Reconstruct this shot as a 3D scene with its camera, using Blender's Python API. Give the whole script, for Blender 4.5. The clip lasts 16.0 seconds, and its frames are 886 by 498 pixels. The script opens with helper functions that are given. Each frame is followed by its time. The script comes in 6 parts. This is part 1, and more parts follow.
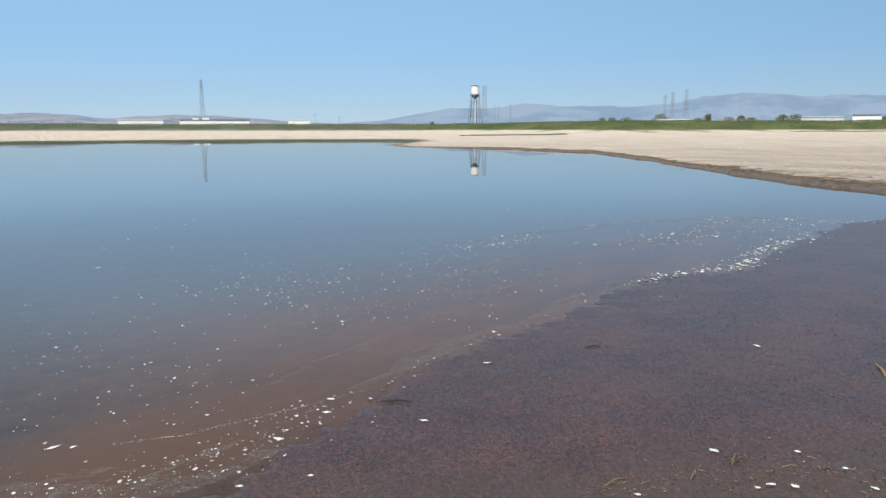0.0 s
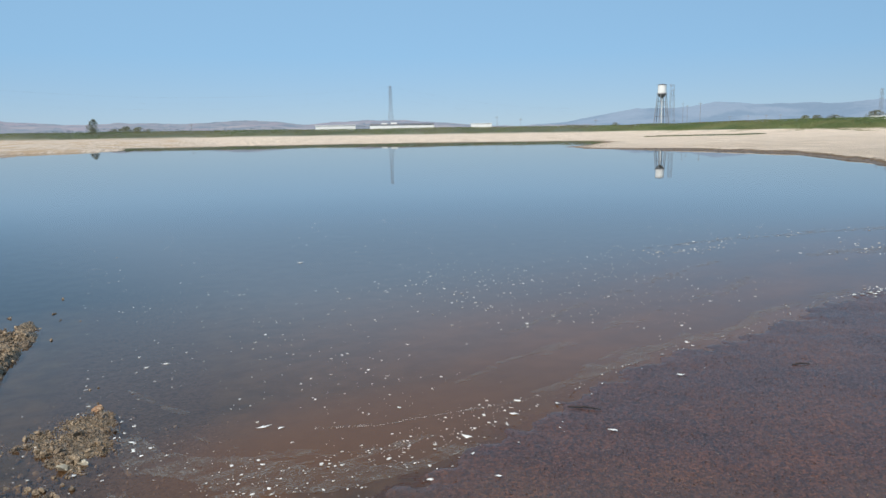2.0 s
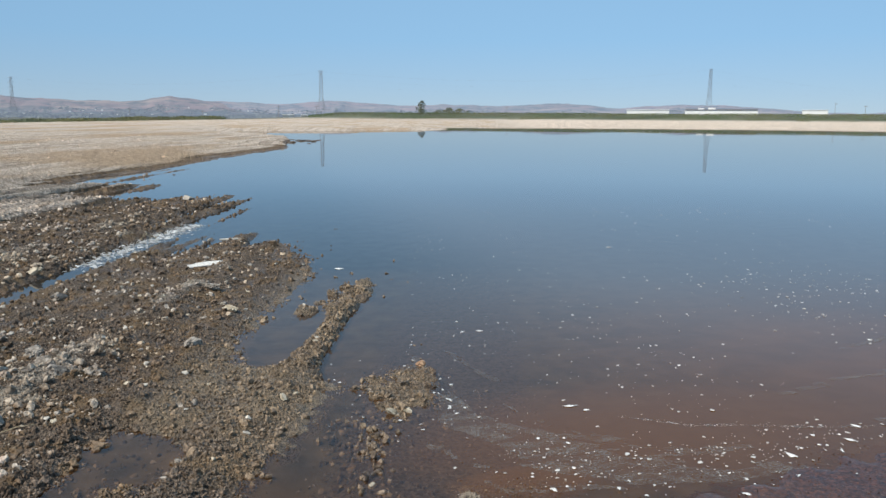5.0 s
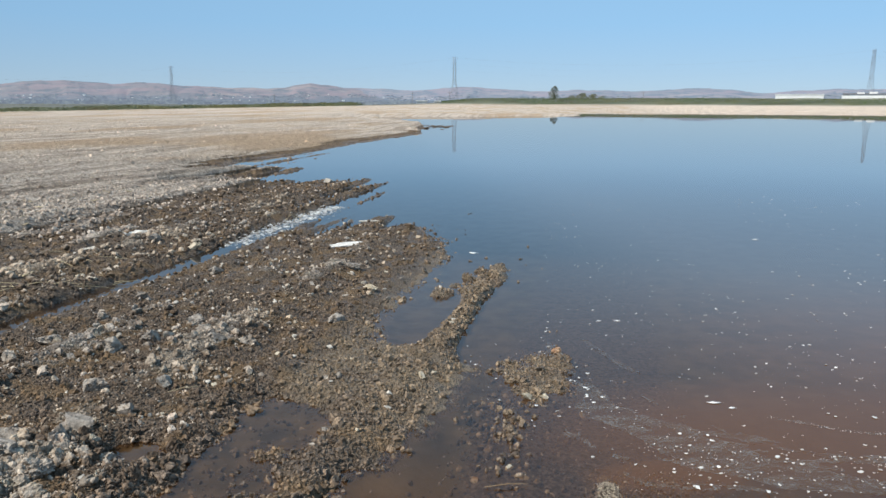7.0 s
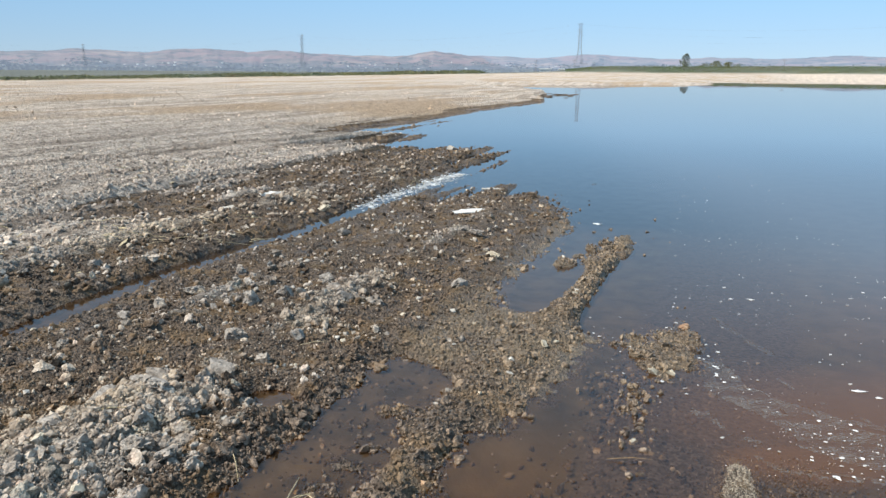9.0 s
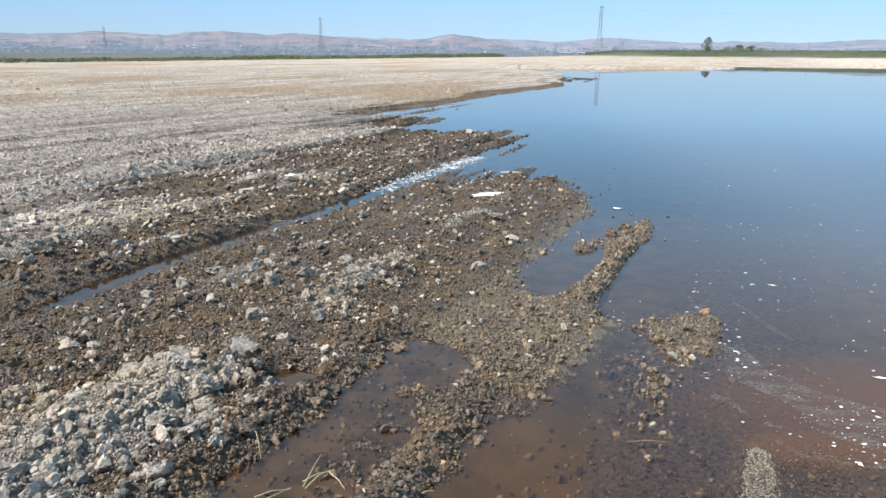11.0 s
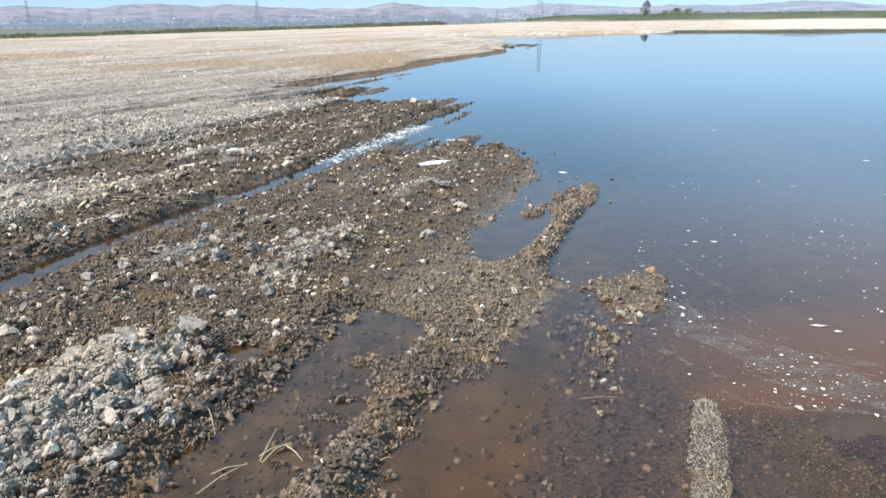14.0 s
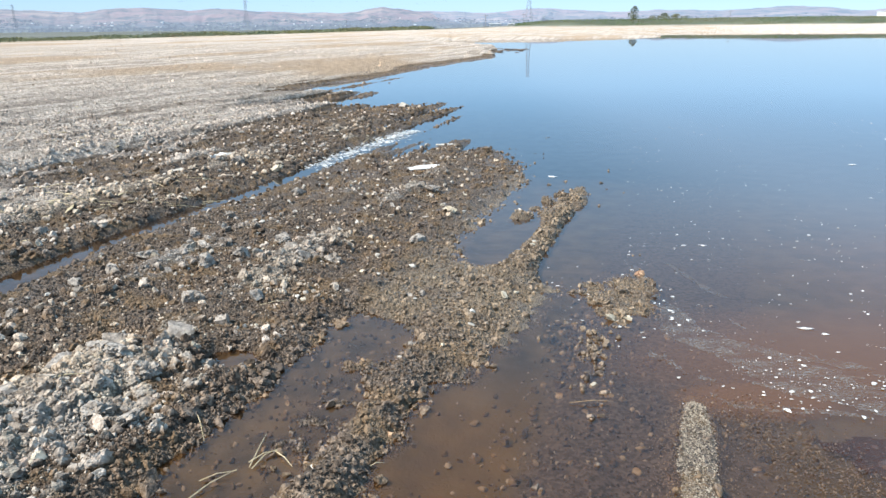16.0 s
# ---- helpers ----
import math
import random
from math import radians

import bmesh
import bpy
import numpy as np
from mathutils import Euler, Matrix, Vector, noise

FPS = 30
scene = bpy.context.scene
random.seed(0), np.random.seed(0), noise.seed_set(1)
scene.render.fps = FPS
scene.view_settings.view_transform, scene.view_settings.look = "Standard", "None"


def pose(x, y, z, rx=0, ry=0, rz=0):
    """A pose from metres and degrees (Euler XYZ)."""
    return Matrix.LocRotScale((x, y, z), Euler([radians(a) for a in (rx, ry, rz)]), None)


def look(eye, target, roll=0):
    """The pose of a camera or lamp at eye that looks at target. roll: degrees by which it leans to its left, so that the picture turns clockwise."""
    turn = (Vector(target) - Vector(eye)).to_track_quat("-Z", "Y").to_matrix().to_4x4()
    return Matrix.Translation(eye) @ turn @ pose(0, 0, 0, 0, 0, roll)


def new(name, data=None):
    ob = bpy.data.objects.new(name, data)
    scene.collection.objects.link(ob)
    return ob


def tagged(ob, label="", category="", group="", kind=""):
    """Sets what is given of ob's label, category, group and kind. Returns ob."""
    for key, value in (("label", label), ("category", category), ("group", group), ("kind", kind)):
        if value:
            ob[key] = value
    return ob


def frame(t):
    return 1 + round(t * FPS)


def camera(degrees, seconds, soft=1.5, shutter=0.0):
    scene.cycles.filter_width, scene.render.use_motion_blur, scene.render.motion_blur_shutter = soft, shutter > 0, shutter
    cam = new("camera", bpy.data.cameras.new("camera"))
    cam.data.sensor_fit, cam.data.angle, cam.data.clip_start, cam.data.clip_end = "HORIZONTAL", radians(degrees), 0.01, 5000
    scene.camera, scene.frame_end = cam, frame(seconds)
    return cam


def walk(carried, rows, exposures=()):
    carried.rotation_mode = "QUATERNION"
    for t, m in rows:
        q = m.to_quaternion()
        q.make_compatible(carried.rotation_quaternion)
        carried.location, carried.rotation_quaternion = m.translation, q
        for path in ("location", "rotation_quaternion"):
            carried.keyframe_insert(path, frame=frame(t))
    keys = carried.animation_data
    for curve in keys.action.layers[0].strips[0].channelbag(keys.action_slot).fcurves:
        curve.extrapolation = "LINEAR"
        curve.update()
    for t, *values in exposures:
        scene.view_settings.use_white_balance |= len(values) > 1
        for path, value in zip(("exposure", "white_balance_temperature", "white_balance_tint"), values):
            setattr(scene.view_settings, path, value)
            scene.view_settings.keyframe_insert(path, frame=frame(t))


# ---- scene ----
FOV = 61.919
# seconds, eye x y z, yaw to the left of +y, pitch up, roll (degrees)
PATH = (
    (0, 0.2313, -0.1642, 1.5446, -52.834, -9.189, -0.059),
    (0.5, 0.2340, -0.1450, 1.5428, -50.048, -9.155, 0.457),
    (1, 0.2224, -0.1306, 1.5459, -47.038, -8.392, 0.334),
    (1.5, 0.2093, -0.1210, 1.5428, -42.868, -8.397, -0.779),
    (2, 0.2023, -0.0943, 1.5401, -38.917, -8.914, -0.823),
    (2.5, 0.1995, -0.0681, 1.5348, -35.069, -9.092, -0.645),
    (3, 0.1860, -0.0592, 1.5331, -31.417, -8.952, -0.354),
    (3.5, 0.1703, -0.0438, 1.5328, -27.168, -9.087, 0.029),
    (4, 0.1525, -0.0293, 1.5297, -22.815, -9.367, 0.148),
    (4.5, 0.1368, -0.0164, 1.5280, -19.293, -9.745, 0.209),
    (5, 0.1214, -0.0064, 1.5259, -15.706, -10.057, 0.386),
    (5.2, 0.1112, -0.0091, 1.5270, -14.249, -10.167, 0.433),
    (7.5, 0.0386, 0.0021, 1.5145, -3.490, -11.649, 0.346),
    (8, 0.0202, 0.0081, 1.5113, -1.224, -12.384, 0.586),
    (8.5, 0.0034, 0.0069, 1.5038, 0.360, -12.995, 0.704),
    (9, -0.0001, 0.0000, 1.5000, 3.571, -13.589, 0.393),
    (9.2, -0.0034, -0.0055, 1.4998, 4.780, -13.920, 0.239),
    (11.3, -0.0202, -0.0070, 1.4840, 4.918, -15.241, 0.519),
    (11.5, -0.0226, -0.0083, 1.4804, 5.132, -15.848, 0.114),
    (12, -0.0252, -0.0033, 1.4766, 3.818, -16.877, -0.186),
    (12.5, -0.0227, -0.0019, 1.4772, 3.282, -16.955, -0.429),
    (13, -0.0235, -0.0017, 1.4762, 2.279, -16.885, -0.070),
    (13.5, -0.0226, -0.0020, 1.4748, 1.747, -16.953, -0.162),
    (14, -0.0165, -0.0019, 1.4721, 0.845, -17.080, -0.591),
    (14.5, -0.0110, -0.0008, 1.4727, 0.541, -16.824, -0.679),
    (15, -0.0107, -0.0044, 1.4718, 0.533, -16.570, -0.825),
    (15.5, -0.0181, -0.0032, 1.4747, 0.258, -16.751, -0.481),
    (16, -0.0172, -0.0018, 1.4736, 0.000, -16.765, -0.502),
)


def stance(x, y, z, yaw, pitch, roll):
    a, b = radians(yaw), radians(pitch)
    ahead = Vector((-math.sin(a) * math.cos(b), math.cos(a) * math.cos(b), math.sin(b)))
    return look((x, y, z), Vector((x, y, z)) + ahead * 10, roll)


# the clip's camera opens up as it tips down to the dark mud: seconds, stops
EXPOSURE = ((0.0, 0.03), (0.5, 0.02), (1.0, -0.07), (3.0, -0.07), (5.0, -0.05), (7.5, 0.07), (8.0, 0.10), (8.5, 0.21), (9.0, 0.29), (11.5, 0.47), (12.5, 0.57), (14.0, 0.60), (15.0, 0.66), (16.0, 0.68))
KELVIN = ((0.0, 6500), (3.0, 6430), (8.0, 6400), (9.0, 6380), (11.5, 6200), (16.0, 6180))  # and its white balance cools a little
cam = camera(FOV, 16.0, soft=1.52)
walk(cam, [(row[0], stance(*row[1:])) for row in PATH],
     [(t, stops, float(np.interp(t, *zip(*KELVIN))), 10.0) for t, stops in EXPOSURE])


# ---- world, sun, exposure ----
SUN_EL, SUN_AZ = 50.0, 248.0  # degrees; azimuth clockwise from +y
world = bpy.data.worlds.new("world")
scene.world = world
world.use_nodes = True
wn = world.node_tree
sky = wn.nodes.new("ShaderNodeTexSky")
sky.sky_type, sky.sun_disc = "NISHITA", False
sky.sun_elevation, sky.sun_rotation = radians(SUN_EL), radians(SUN_AZ)
sky.altitude, sky.air_density, sky.dust_density, sky.ozone_density = 1800, 1.0, 0.1, 3.0
wn.nodes["Background"].inputs["Strength"].default_value = 0.116
tint = wn.nodes.new("ShaderNodeMix")
tint.data_type, tint.blend_type = "RGBA", "MULTIPLY"
tint.inputs["Factor"].default_value = 1.0
tint.inputs[7].default_value = (0.88, 0.97, 1.10, 1)
wn.links.new(sky.outputs["Color"], tint.inputs[6])
veil = wn.nodes.new("ShaderNodeMix")  # a thin even haze over the clear sky
veil.data_type = "RGBA"
veil.inputs["Factor"].default_value = 0.82
spot = wn.nodes.new("ShaderNodeTexCoord")
axes = wn.nodes.new("ShaderNodeSeparateXYZ")
wn.links.new(spot.outputs["Generated"], axes.inputs[0])
rise = wn.nodes.new("ShaderNodeMapRange")
rise.inputs["From Min"].default_value, rise.inputs["From Max"].default_value = 0.0, 0.10
wn.links.new(axes.outputs[2], rise.inputs["Value"])
haze = wn.nodes.new("ShaderNodeMix")  # greyer towards the horizon
haze.data_type = "RGBA"
haze.inputs[6].default_value, haze.inputs[7].default_value = (3.40, 4.62, 5.85, 1), (2.62, 4.68, 6.75, 1)
wn.links.new(rise.outputs[0], haze.inputs["Factor"])
away = wn.nodes.new("ShaderNodeVectorMath")  # the haze lies thickest over the pond
away.operation = "DOT_PRODUCT"
away.inputs[1].default_value = (math.sin(radians(26)), math.cos(radians(26)), 0.0)
wn.links.new(spot.outputs["Generated"], away.inputs[0])
thin = wn.nodes.new("ShaderNodeMapRange")
thin.inputs["From Min"].default_value, thin.inputs["From Max"].default_value = 0.45, 1.0
thin.inputs["To Min"].default_value, thin.inputs["To Max"].default_value = 0.80, 1.03
wn.links.new(away.outputs["Value"], thin.inputs["Value"])
dim = wn.nodes.new("ShaderNodeVectorMath")
dim.operation = "SCALE"
wn.links.new(haze.outputs[2], dim.inputs[0])
wn.links.new(thin.outputs[0], dim.inputs["Scale"])
wn.links.new(dim.outputs[0], veil.inputs[7])
wn.links.new(tint.outputs[2], veil.inputs[6])
wn.links.new(veil.outputs[2], wn.nodes["Background"].inputs["Color"])
sun = new("sun", bpy.data.lights.new("sun", "SUN"))
sun.data.energy, sun.data.angle, sun.data.color = 5.0, radians(0.53), (1.0, 0.93, 0.82)
sun_from = Vector((math.sin(radians(SUN_AZ)) * math.cos(radians(SUN_EL)), math.cos(radians(SUN_AZ)) * math.cos(radians(SUN_EL)), math.sin(radians(SUN_EL))))
sun.matrix_world = look(sun_from * 60, (0, 0, 0))


# ---- numbers: noise, distances, the lie of the land ----
def sm(a, b, x):
    t = np.clip((x - a) / (b - a), 0, 1)
    return t * t * (3 - 2 * t)


def vnoise(x, y, seed=0):
    """Smooth value noise in 0..1 over arrays."""
    x, y = np.asarray(x, float), np.asarray(y, float)
    i, j = np.floor(x).astype(np.int64), np.floor(y).astype(np.int64)
    u, v = x - i, y - j
    u, v = u * u * (3 - 2 * u), v * v * (3 - 2 * v)

    def rnd(a, b):
        h = (a * 374761393 + b * 668265263 + seed * 974634517) & 0xFFFFFFFF
        h = ((h ^ (h >> 13)) * 1274126177) & 0xFFFFFFFF
        return ((h ^ (h >> 16)) & 0xFFFF) / 65535.0
    return (rnd(i, j) * (1 - u) + rnd(i + 1, j) * u) * (1 - v) + (rnd(i, j + 1) * (1 - u) + rnd(i + 1, j + 1) * u) * v


def fbm(x, y, size, octaves=4, seed=0, gain=0.5):
    total, amp, norm = 0.0, 1.0, 0.0
    for k in range(octaves):
        total = total + amp * (vnoise(x / size * 2**k + 17.3 * k, y / size * 2**k - 9.1 * k, seed + k) - 0.5)
        norm, amp = norm + amp, amp * gain
    return total / norm * 2


def bumps(x, y, size, seed=0):
    """Rounded lumps side by side: 1 at each lump's middle, down to 0 in the joints."""
    x, y = x / size, y / size
    i, j = np.floor(x).astype(np.int64), np.floor(y).astype(np.int64)
    best = np.full(x.shape, 9.0)
    for di in (-1, 0, 1):
        for dj in (-1, 0, 1):
            a, b = i + di, j + dj
            h = (a * 374761393 + b * 668265263 + seed * 974634517) & 0xFFFFFFFF
            h = ((h ^ (h >> 13)) * 1274126177) & 0xFFFFFFFF
            h = h ^ (h >> 16)
            px, py, w = a + (h & 1023) / 1023, b + ((h >> 10) & 1023) / 1023, 0.7 + 0.8 * ((h >> 20) & 255) / 255
            best = np.minimum(best, w * ((x - px) ** 2 + (y - py) ** 2))
    return np.clip(1 - best, 0, 1)


def line_distance(x, y, pts, closed=False):
    best = np.full(np.shape(x), 1e9)
    n = len(pts)
    for k in range(n if closed else n - 1):
        (ax, ay), (bx, by) = pts[k], pts[(k + 1) % n]
        dx, dy = bx - ax, by - ay
        t = np.clip(((x - ax) * dx + (y - ay) * dy) / (dx * dx + dy * dy), 0, 1)
        best = np.minimum(best, np.hypot(x - ax - t * dx, y - ay - t * dy))
    return best


def outside(x, y, pts):
    """Signed distance to a closed line: positive outside."""
    inner = np.zeros(np.shape(x), bool)
    n = len(pts)
    for k in range(n):
        (ax, ay), (bx, by) = pts[k], pts[(k + 1) % n]
        if ay == by:
            continue
        inner ^= ((ay > y) != (by > y)) & (x < (bx - ax) * (y - ay) / (by - ay) + ax)
    return line_distance(x, y, pts, True) * np.where(inner, -1, 1)


# the pond's edge, beginning at the wheel tracks and going round by the far shore
POND = [(-0.6, 0.9), (-0.51, 1.7), (-0.30, 2.42), (-0.08, 2.84), (0.3, 3.5), (0.57, 4.07), (-0.05, 4.3), (-0.08, 5.1), (0.48, 6.4),
        (0.8, 7.64), (0.62, 8.9), (-0.3, 9.6), (-0.77, 10.7), (-0.1, 13.5), (-0.55, 14.7), (-2.95, 14.4), (-2.2, 17.0), (-3.2, 17.2),
        (-2.6, 20.3), (-1.4, 23.5), (-0.4, 28.6), (1.6, 35.0), (4.0, 52.0), (-3.6, 75.0), (4.0, 84.0), (26.0, 92.0), (32.0, 112.0),
        (73.0, 98.0), (92.0, 77.0)]
POND += [(84.0, 66.0), (57.0, 50.0), (51.5, 43.5), (50.5, 31.0), (46.5, 22.0), (37.1, 14.4), (33.2, 11.7), (27.5, 7.54), (23.9, 4.84),
         (21.1, 2.07), (17.0, -2.0), (9.0, -5.0), (5.0, -1.6), (3.7, -0.6), (3.0, 0.0), (2.3, 0.5), (1.5, 0.75), (0.7, 0.8)]
MAT = [(1.06, 2.66), (1.5, 2.58), (2.18, 2.33), (2.75, 2.58), (3.4, 2.7), (4.24, 2.8), (5.23, 2.7), (6.98, 2.74), (7.78, 2.68), (8.66, 2.1),
       (11.0, 2.06), (13.68, 1.94), (15.5, 1.2), (18.5, 0.2), (15.0, -4.6), (9.0, -5.4), (4.8, -2.2), (2.8, -0.5), (1.9, 0.3), (1.5, 1.2), (1.3, 1.95), (1.14, 2.3)]
WEEDS = [(-75.0, -20.0), (-58.0, 30.0), (-46.0, 68.0), (-43.0, 100.0), (-33.0, 161.0), (-6.0, 340.0)]
TX, TY = 0.316, 0.949  # the way the wheel tracks run


def along(x, y):
    return TX * x + TY * y


def across(x, y):
    return TY * x - TX * y


def belt_radius(az):
    """Distance of the green bank from the standing place, by azimuth in degrees."""
    return np.interp(az, [-20, 4, 48, 58, 66, 76, 90, 120], [420, 300, 300, 240, 200, 215, 240, 260])


def land(x, y, fine=True):
    x, y = np.asarray(x, float), np.asarray(y, float)
    r, az = np.hypot(x, y), np.degrees(np.arctan2(x, y))
    u, s = across(x, y), along(x, y)
    d = outside(x, y, POND)
    rag = np.clip(r / 12, 0.25, 3.0)
    comb = np.sin((u + 0.06 * fbm(u, s, 1.5, 2, 44)) * 2 * math.pi / 0.47 + 1.2)
    d = d + 0.75 * comb * sm(-2.2, -2.9, u) * sm(-11, -8, u) * sm(7.2, 8.6, s) * sm(26, 18, s)
    d = d + rag * (0.16 * fbm(x, y, 0.9 * rag, 4, 3) + 0.05 * fbm(u * 3, s, 0.35, 3, 5))
    d = d + (0.35 * fbm(x, y, 1.6, 4, 34) + 0.25 * np.abs(fbm(x, y, 0.5, 3, 35))) * sm(12, 18, x) * sm(30, 20, y)
    d = d + 1.1 * fbm(across(x, y) * 3.5, along(x, y), 4.5, 4, 36) * sm(10, 14, s) * sm(60, 35, s) * sm(6, 2, u)
    # dry land: a low bench on the tracks' side, a slow rise on the others
    left = np.interp(u, [-60, -20, -10, -7.2, -6.75, -6.35, -5.7, -5.35, -5.05, -4.75, -4.2, -3.6, -2.9, -2.3, -1.9, -1.6, 3], [0.34, 0.34, 0.24, 0.185, 0.155, 0.055, 0.042, 0.048, 0.055, 0.05, 0.038, 0.022, 0.045, 0.054, 0.050, 0.035, 0.035])
    cut = sm(50, 60, az)  # the eroded bank stands only on this stretch of the shore
    right = 0.03 + 0.168 * cut + 0.04 * cut * sm(0, 4, d) + (1 - cut) * 0.2 * sm(0, 60, d) + 0.0052 * np.clip(d, 0, 230)
    side = sm(8, 30, x - 0.25 * y)
    dry = left * (1 - side) + right * side
    dry = dry + (1 - side) * 0.0042 * np.clip(r - 120, 0, 240) * sm(-2, 6, az)
    h = np.where(d > 0, dry * (1 - np.exp(-np.clip(d, 0, None) / np.where(side > 0.5, 0.24, np.where(r > 40, 0.08, np.interp(s, [10.0, 13.0, 15.2, 16.8], [0.22, 0.45, 0.8, 1.7]))))), -0.16 * (1 - np.exp(np.clip(d, None, 0) / 1.3)))
    near = sm(16, 9, s)
    h = h + 0.055 * sm(-5.25, -5.6, u) * sm(-6.6, -6.3, u) * sm(6.2, 4.6, s)
    h = h + 0.055 * np.exp(-(((u + 5.05 + 0.1 * fbm(s, u, 0.8, 3, 49)) / 0.17) ** 2)) * sm(6.6, 5.4, s) * (d > 0)
    # furrows that run with the tracks
    bench = sm(-1.4, -1.7, u) * sm(0, 0.2, d)
    wob = 0.10 * fbm(u, s, 2.2, 2, 41)
    rows = 0.5 + 0.5 * np.sin((u + wob) * 2 * math.pi / 0.62)
    h = h + bench * (rows - 0.5) * 0.062 * sm(60, 22, r) * (0.6 + 0.5 * fbm(u, s, 1.5, 2, 8))
    thin = np.abs(np.sin((u + 0.8 * wob) * math.pi / 0.41 + 0.7 * fbm(u, s * 0.3, 1.2, 2, 10)))
    h = h + bench * sm(-4.4, -5.2, u) * (0.5 - thin) * 0.035 * sm(34, 14, r) * (0.5 + 0.9 * vnoise(u * 1.3, s * 0.22, 11))
    # a dried-out heap of clods beside the near puddle, and a smaller one behind
    heap = np.exp(-(((u + 2.22 + 0.1 * fbm(s, u, 0.7, 3, 48)) / 0.32) ** 2) - (np.clip(s - 2.2, 0, None) / 0.42) ** 2) * sm(0.2, 1.0, s)
    heap2 = np.exp(-(((u + 2.45) / 0.22) ** 2) - ((s - 3.95) / 0.55) ** 2)
    heap3 = np.exp(-(((u + 3.12 + 0.06 * fbm(s, u, 0.6, 3, 47)) / 0.13) ** 2)) * sm(2.0, 2.7, s) * sm(4.9, 4.1, s)
    h = h + 0.056 * heap + 0.04 * heap2 + 0.045 * heap3
    # wheel ruts
    wide = 0.118 + 0.037 * sm(4.6, 6.4, s) + 0.12 * sm(6.8, 8.6, s)
    rut1 = np.exp(-np.abs((u + 3.9 + 0.04 * np.sin(s * 1.7) + 0.05 * fbm(x, y, 0.5, 3, 46)) / wide) ** 2.4) * sm(2.0, 3.4, s) * sm(13, 9, s)
    h = h * (1 - rut1) + rut1 * -0.05
    rut2 = np.exp(-(((u + 1.44) / 0.30) ** 4)) * sm(3.55, 3.2, s + 0.5 * (u + 1.44)) * sm(0.2, 0.8, s)
    pool = np.exp(-(((u + 1.93) / 0.17) ** 2 + ((s - 2.63) / 0.17) ** 2) ** 2)
    h = h * (1 - rut2) + rut2 * (-0.036 + 0.022 * fbm(x, y, 0.3, 3, 12) + 0.016 * bumps(x, y, 0.06, 8) + 0.012 * fbm(x, y, 0.08, 2, 13))
    h = h * (1 - pool) - 0.045 * pool
    # finger of water between the outer furrows
    fing = np.exp(-(((u + 3.28) / 0.07) ** 2)) * sm(7.2, 8.3, s) + np.exp(-(((u + 4.55) / 0.05) ** 2)) * sm(10.3, 11.6, s)
    h = h - 0.06 * fing
    # ridges squeezed up between the ruts
    end = sm(5.6, 6.3, s)
    mid_u, half_u = np.interp(s, [1.5, 2.1, 2.6, 3.2, 4.2], [1.06, 1.105, 1.10, 1.07, 0.95]), np.interp(s, [1.5, 2.1, 2.6, 3.2, 4.2, 5.4, 6.2], [0.080, 0.068, 0.085, 0.112, 0.118, 0.090, 0.14])
    ridge = np.exp(-(((u + mid_u + 0.05 * fbm(s, u, 0.5, 3, 9) + 0.07 * end * fbm(x, y, 0.3, 3, 39)) / (half_u + 0.07 * end * fbm(x, y, 0.25, 3, 36))) ** 4)) * sm(6.85, 6.45, s + 0.5 * fbm(x, y, 0.25, 3, 37))
    h = np.maximum(h, h * (1 - ridge) + ridge * (0.042 + 0.008 * np.clip(3.0 - s, 0, 1.5) + 0.10 * end * (fbm(x, y, 0.18, 4, 38) - 0.16 - 0.22 * sm(5.4, 6.4, s))))
    spur = line_distance(x, y, [(0.60, 5.76), (0.80, 5.98), (0.98, 6.34), (1.06, 6.62)]) + 0.16 * fbm(x, y, 0.2, 3, 40)
    h = np.maximum(h, np.where(spur < 0.06, 0.002 + 0.06 * fbm(x, y, 0.14, 3, 42), -1))
    saddle = np.exp(-(((u + 1.35) / 0.33) ** 4)) * np.exp(-(((s - 3.95) / 0.4) ** 4))
    h = np.maximum(h, h * (1 - saddle) + 0.03 * saddle)
    rubble = np.exp(-(((u + 0.3) / 0.24) ** 4)) * sm(4.35, 4.0, s) * sm(0.5, 1.2, s)
    isle = np.exp(-((((u + 0.34 + 0.22 * fbm(x, y, 0.25, 4, 15)) / 0.28) ** 2 + ((s - 4.0 + 0.34 * fbm(x, y, 0.3, 3, 18) + 0.5 * (u + 0.34)) / 0.55) ** 2) ** 3))
    spine = np.exp(-(((u + 0.45) / 0.12) ** 2 + ((s - 3.3) / 0.4) ** 2))
    h = np.maximum(h, -0.16 + rubble * (0.138 + 0.014 * spine) + 0.016 * rubble * fbm(x, y, 0.22, 3, 14))
    h = np.maximum(h, -0.16 + isle * (0.1625 + 0.012 * fbm(x, y, 0.16, 4, 16)))
    bar = np.exp(-(((u - 0.1 - 0.03 * fbm(s, u, 0.5, 2, 19)) / (0.055 + 0.035 * sm(2.9, 2.55, s))) ** 4)) * sm(3.0, 2.8, s)
    h = np.maximum(h, -0.03 + 0.038 * bar)
    # beds of the shallows between the tracks
    h = np.maximum(h, np.where((u > -0.9) & (u < 1.6) & (s < 4), -0.055 - 0.05 * sm(2.6, 4.0, s), -1))
    # mound of the green bank and of the weed strip
    into = r - belt_radius(az)
    belt = sm(-5, 18, into) * sm(80, 45, into) * sm(3, 9, az) * sm(150, 100, az)
    h = h + belt * (2.2 + 0.45 * sm(54, 62, az) + 0.25 * fbm(x, y, 22.0, 3, 33))
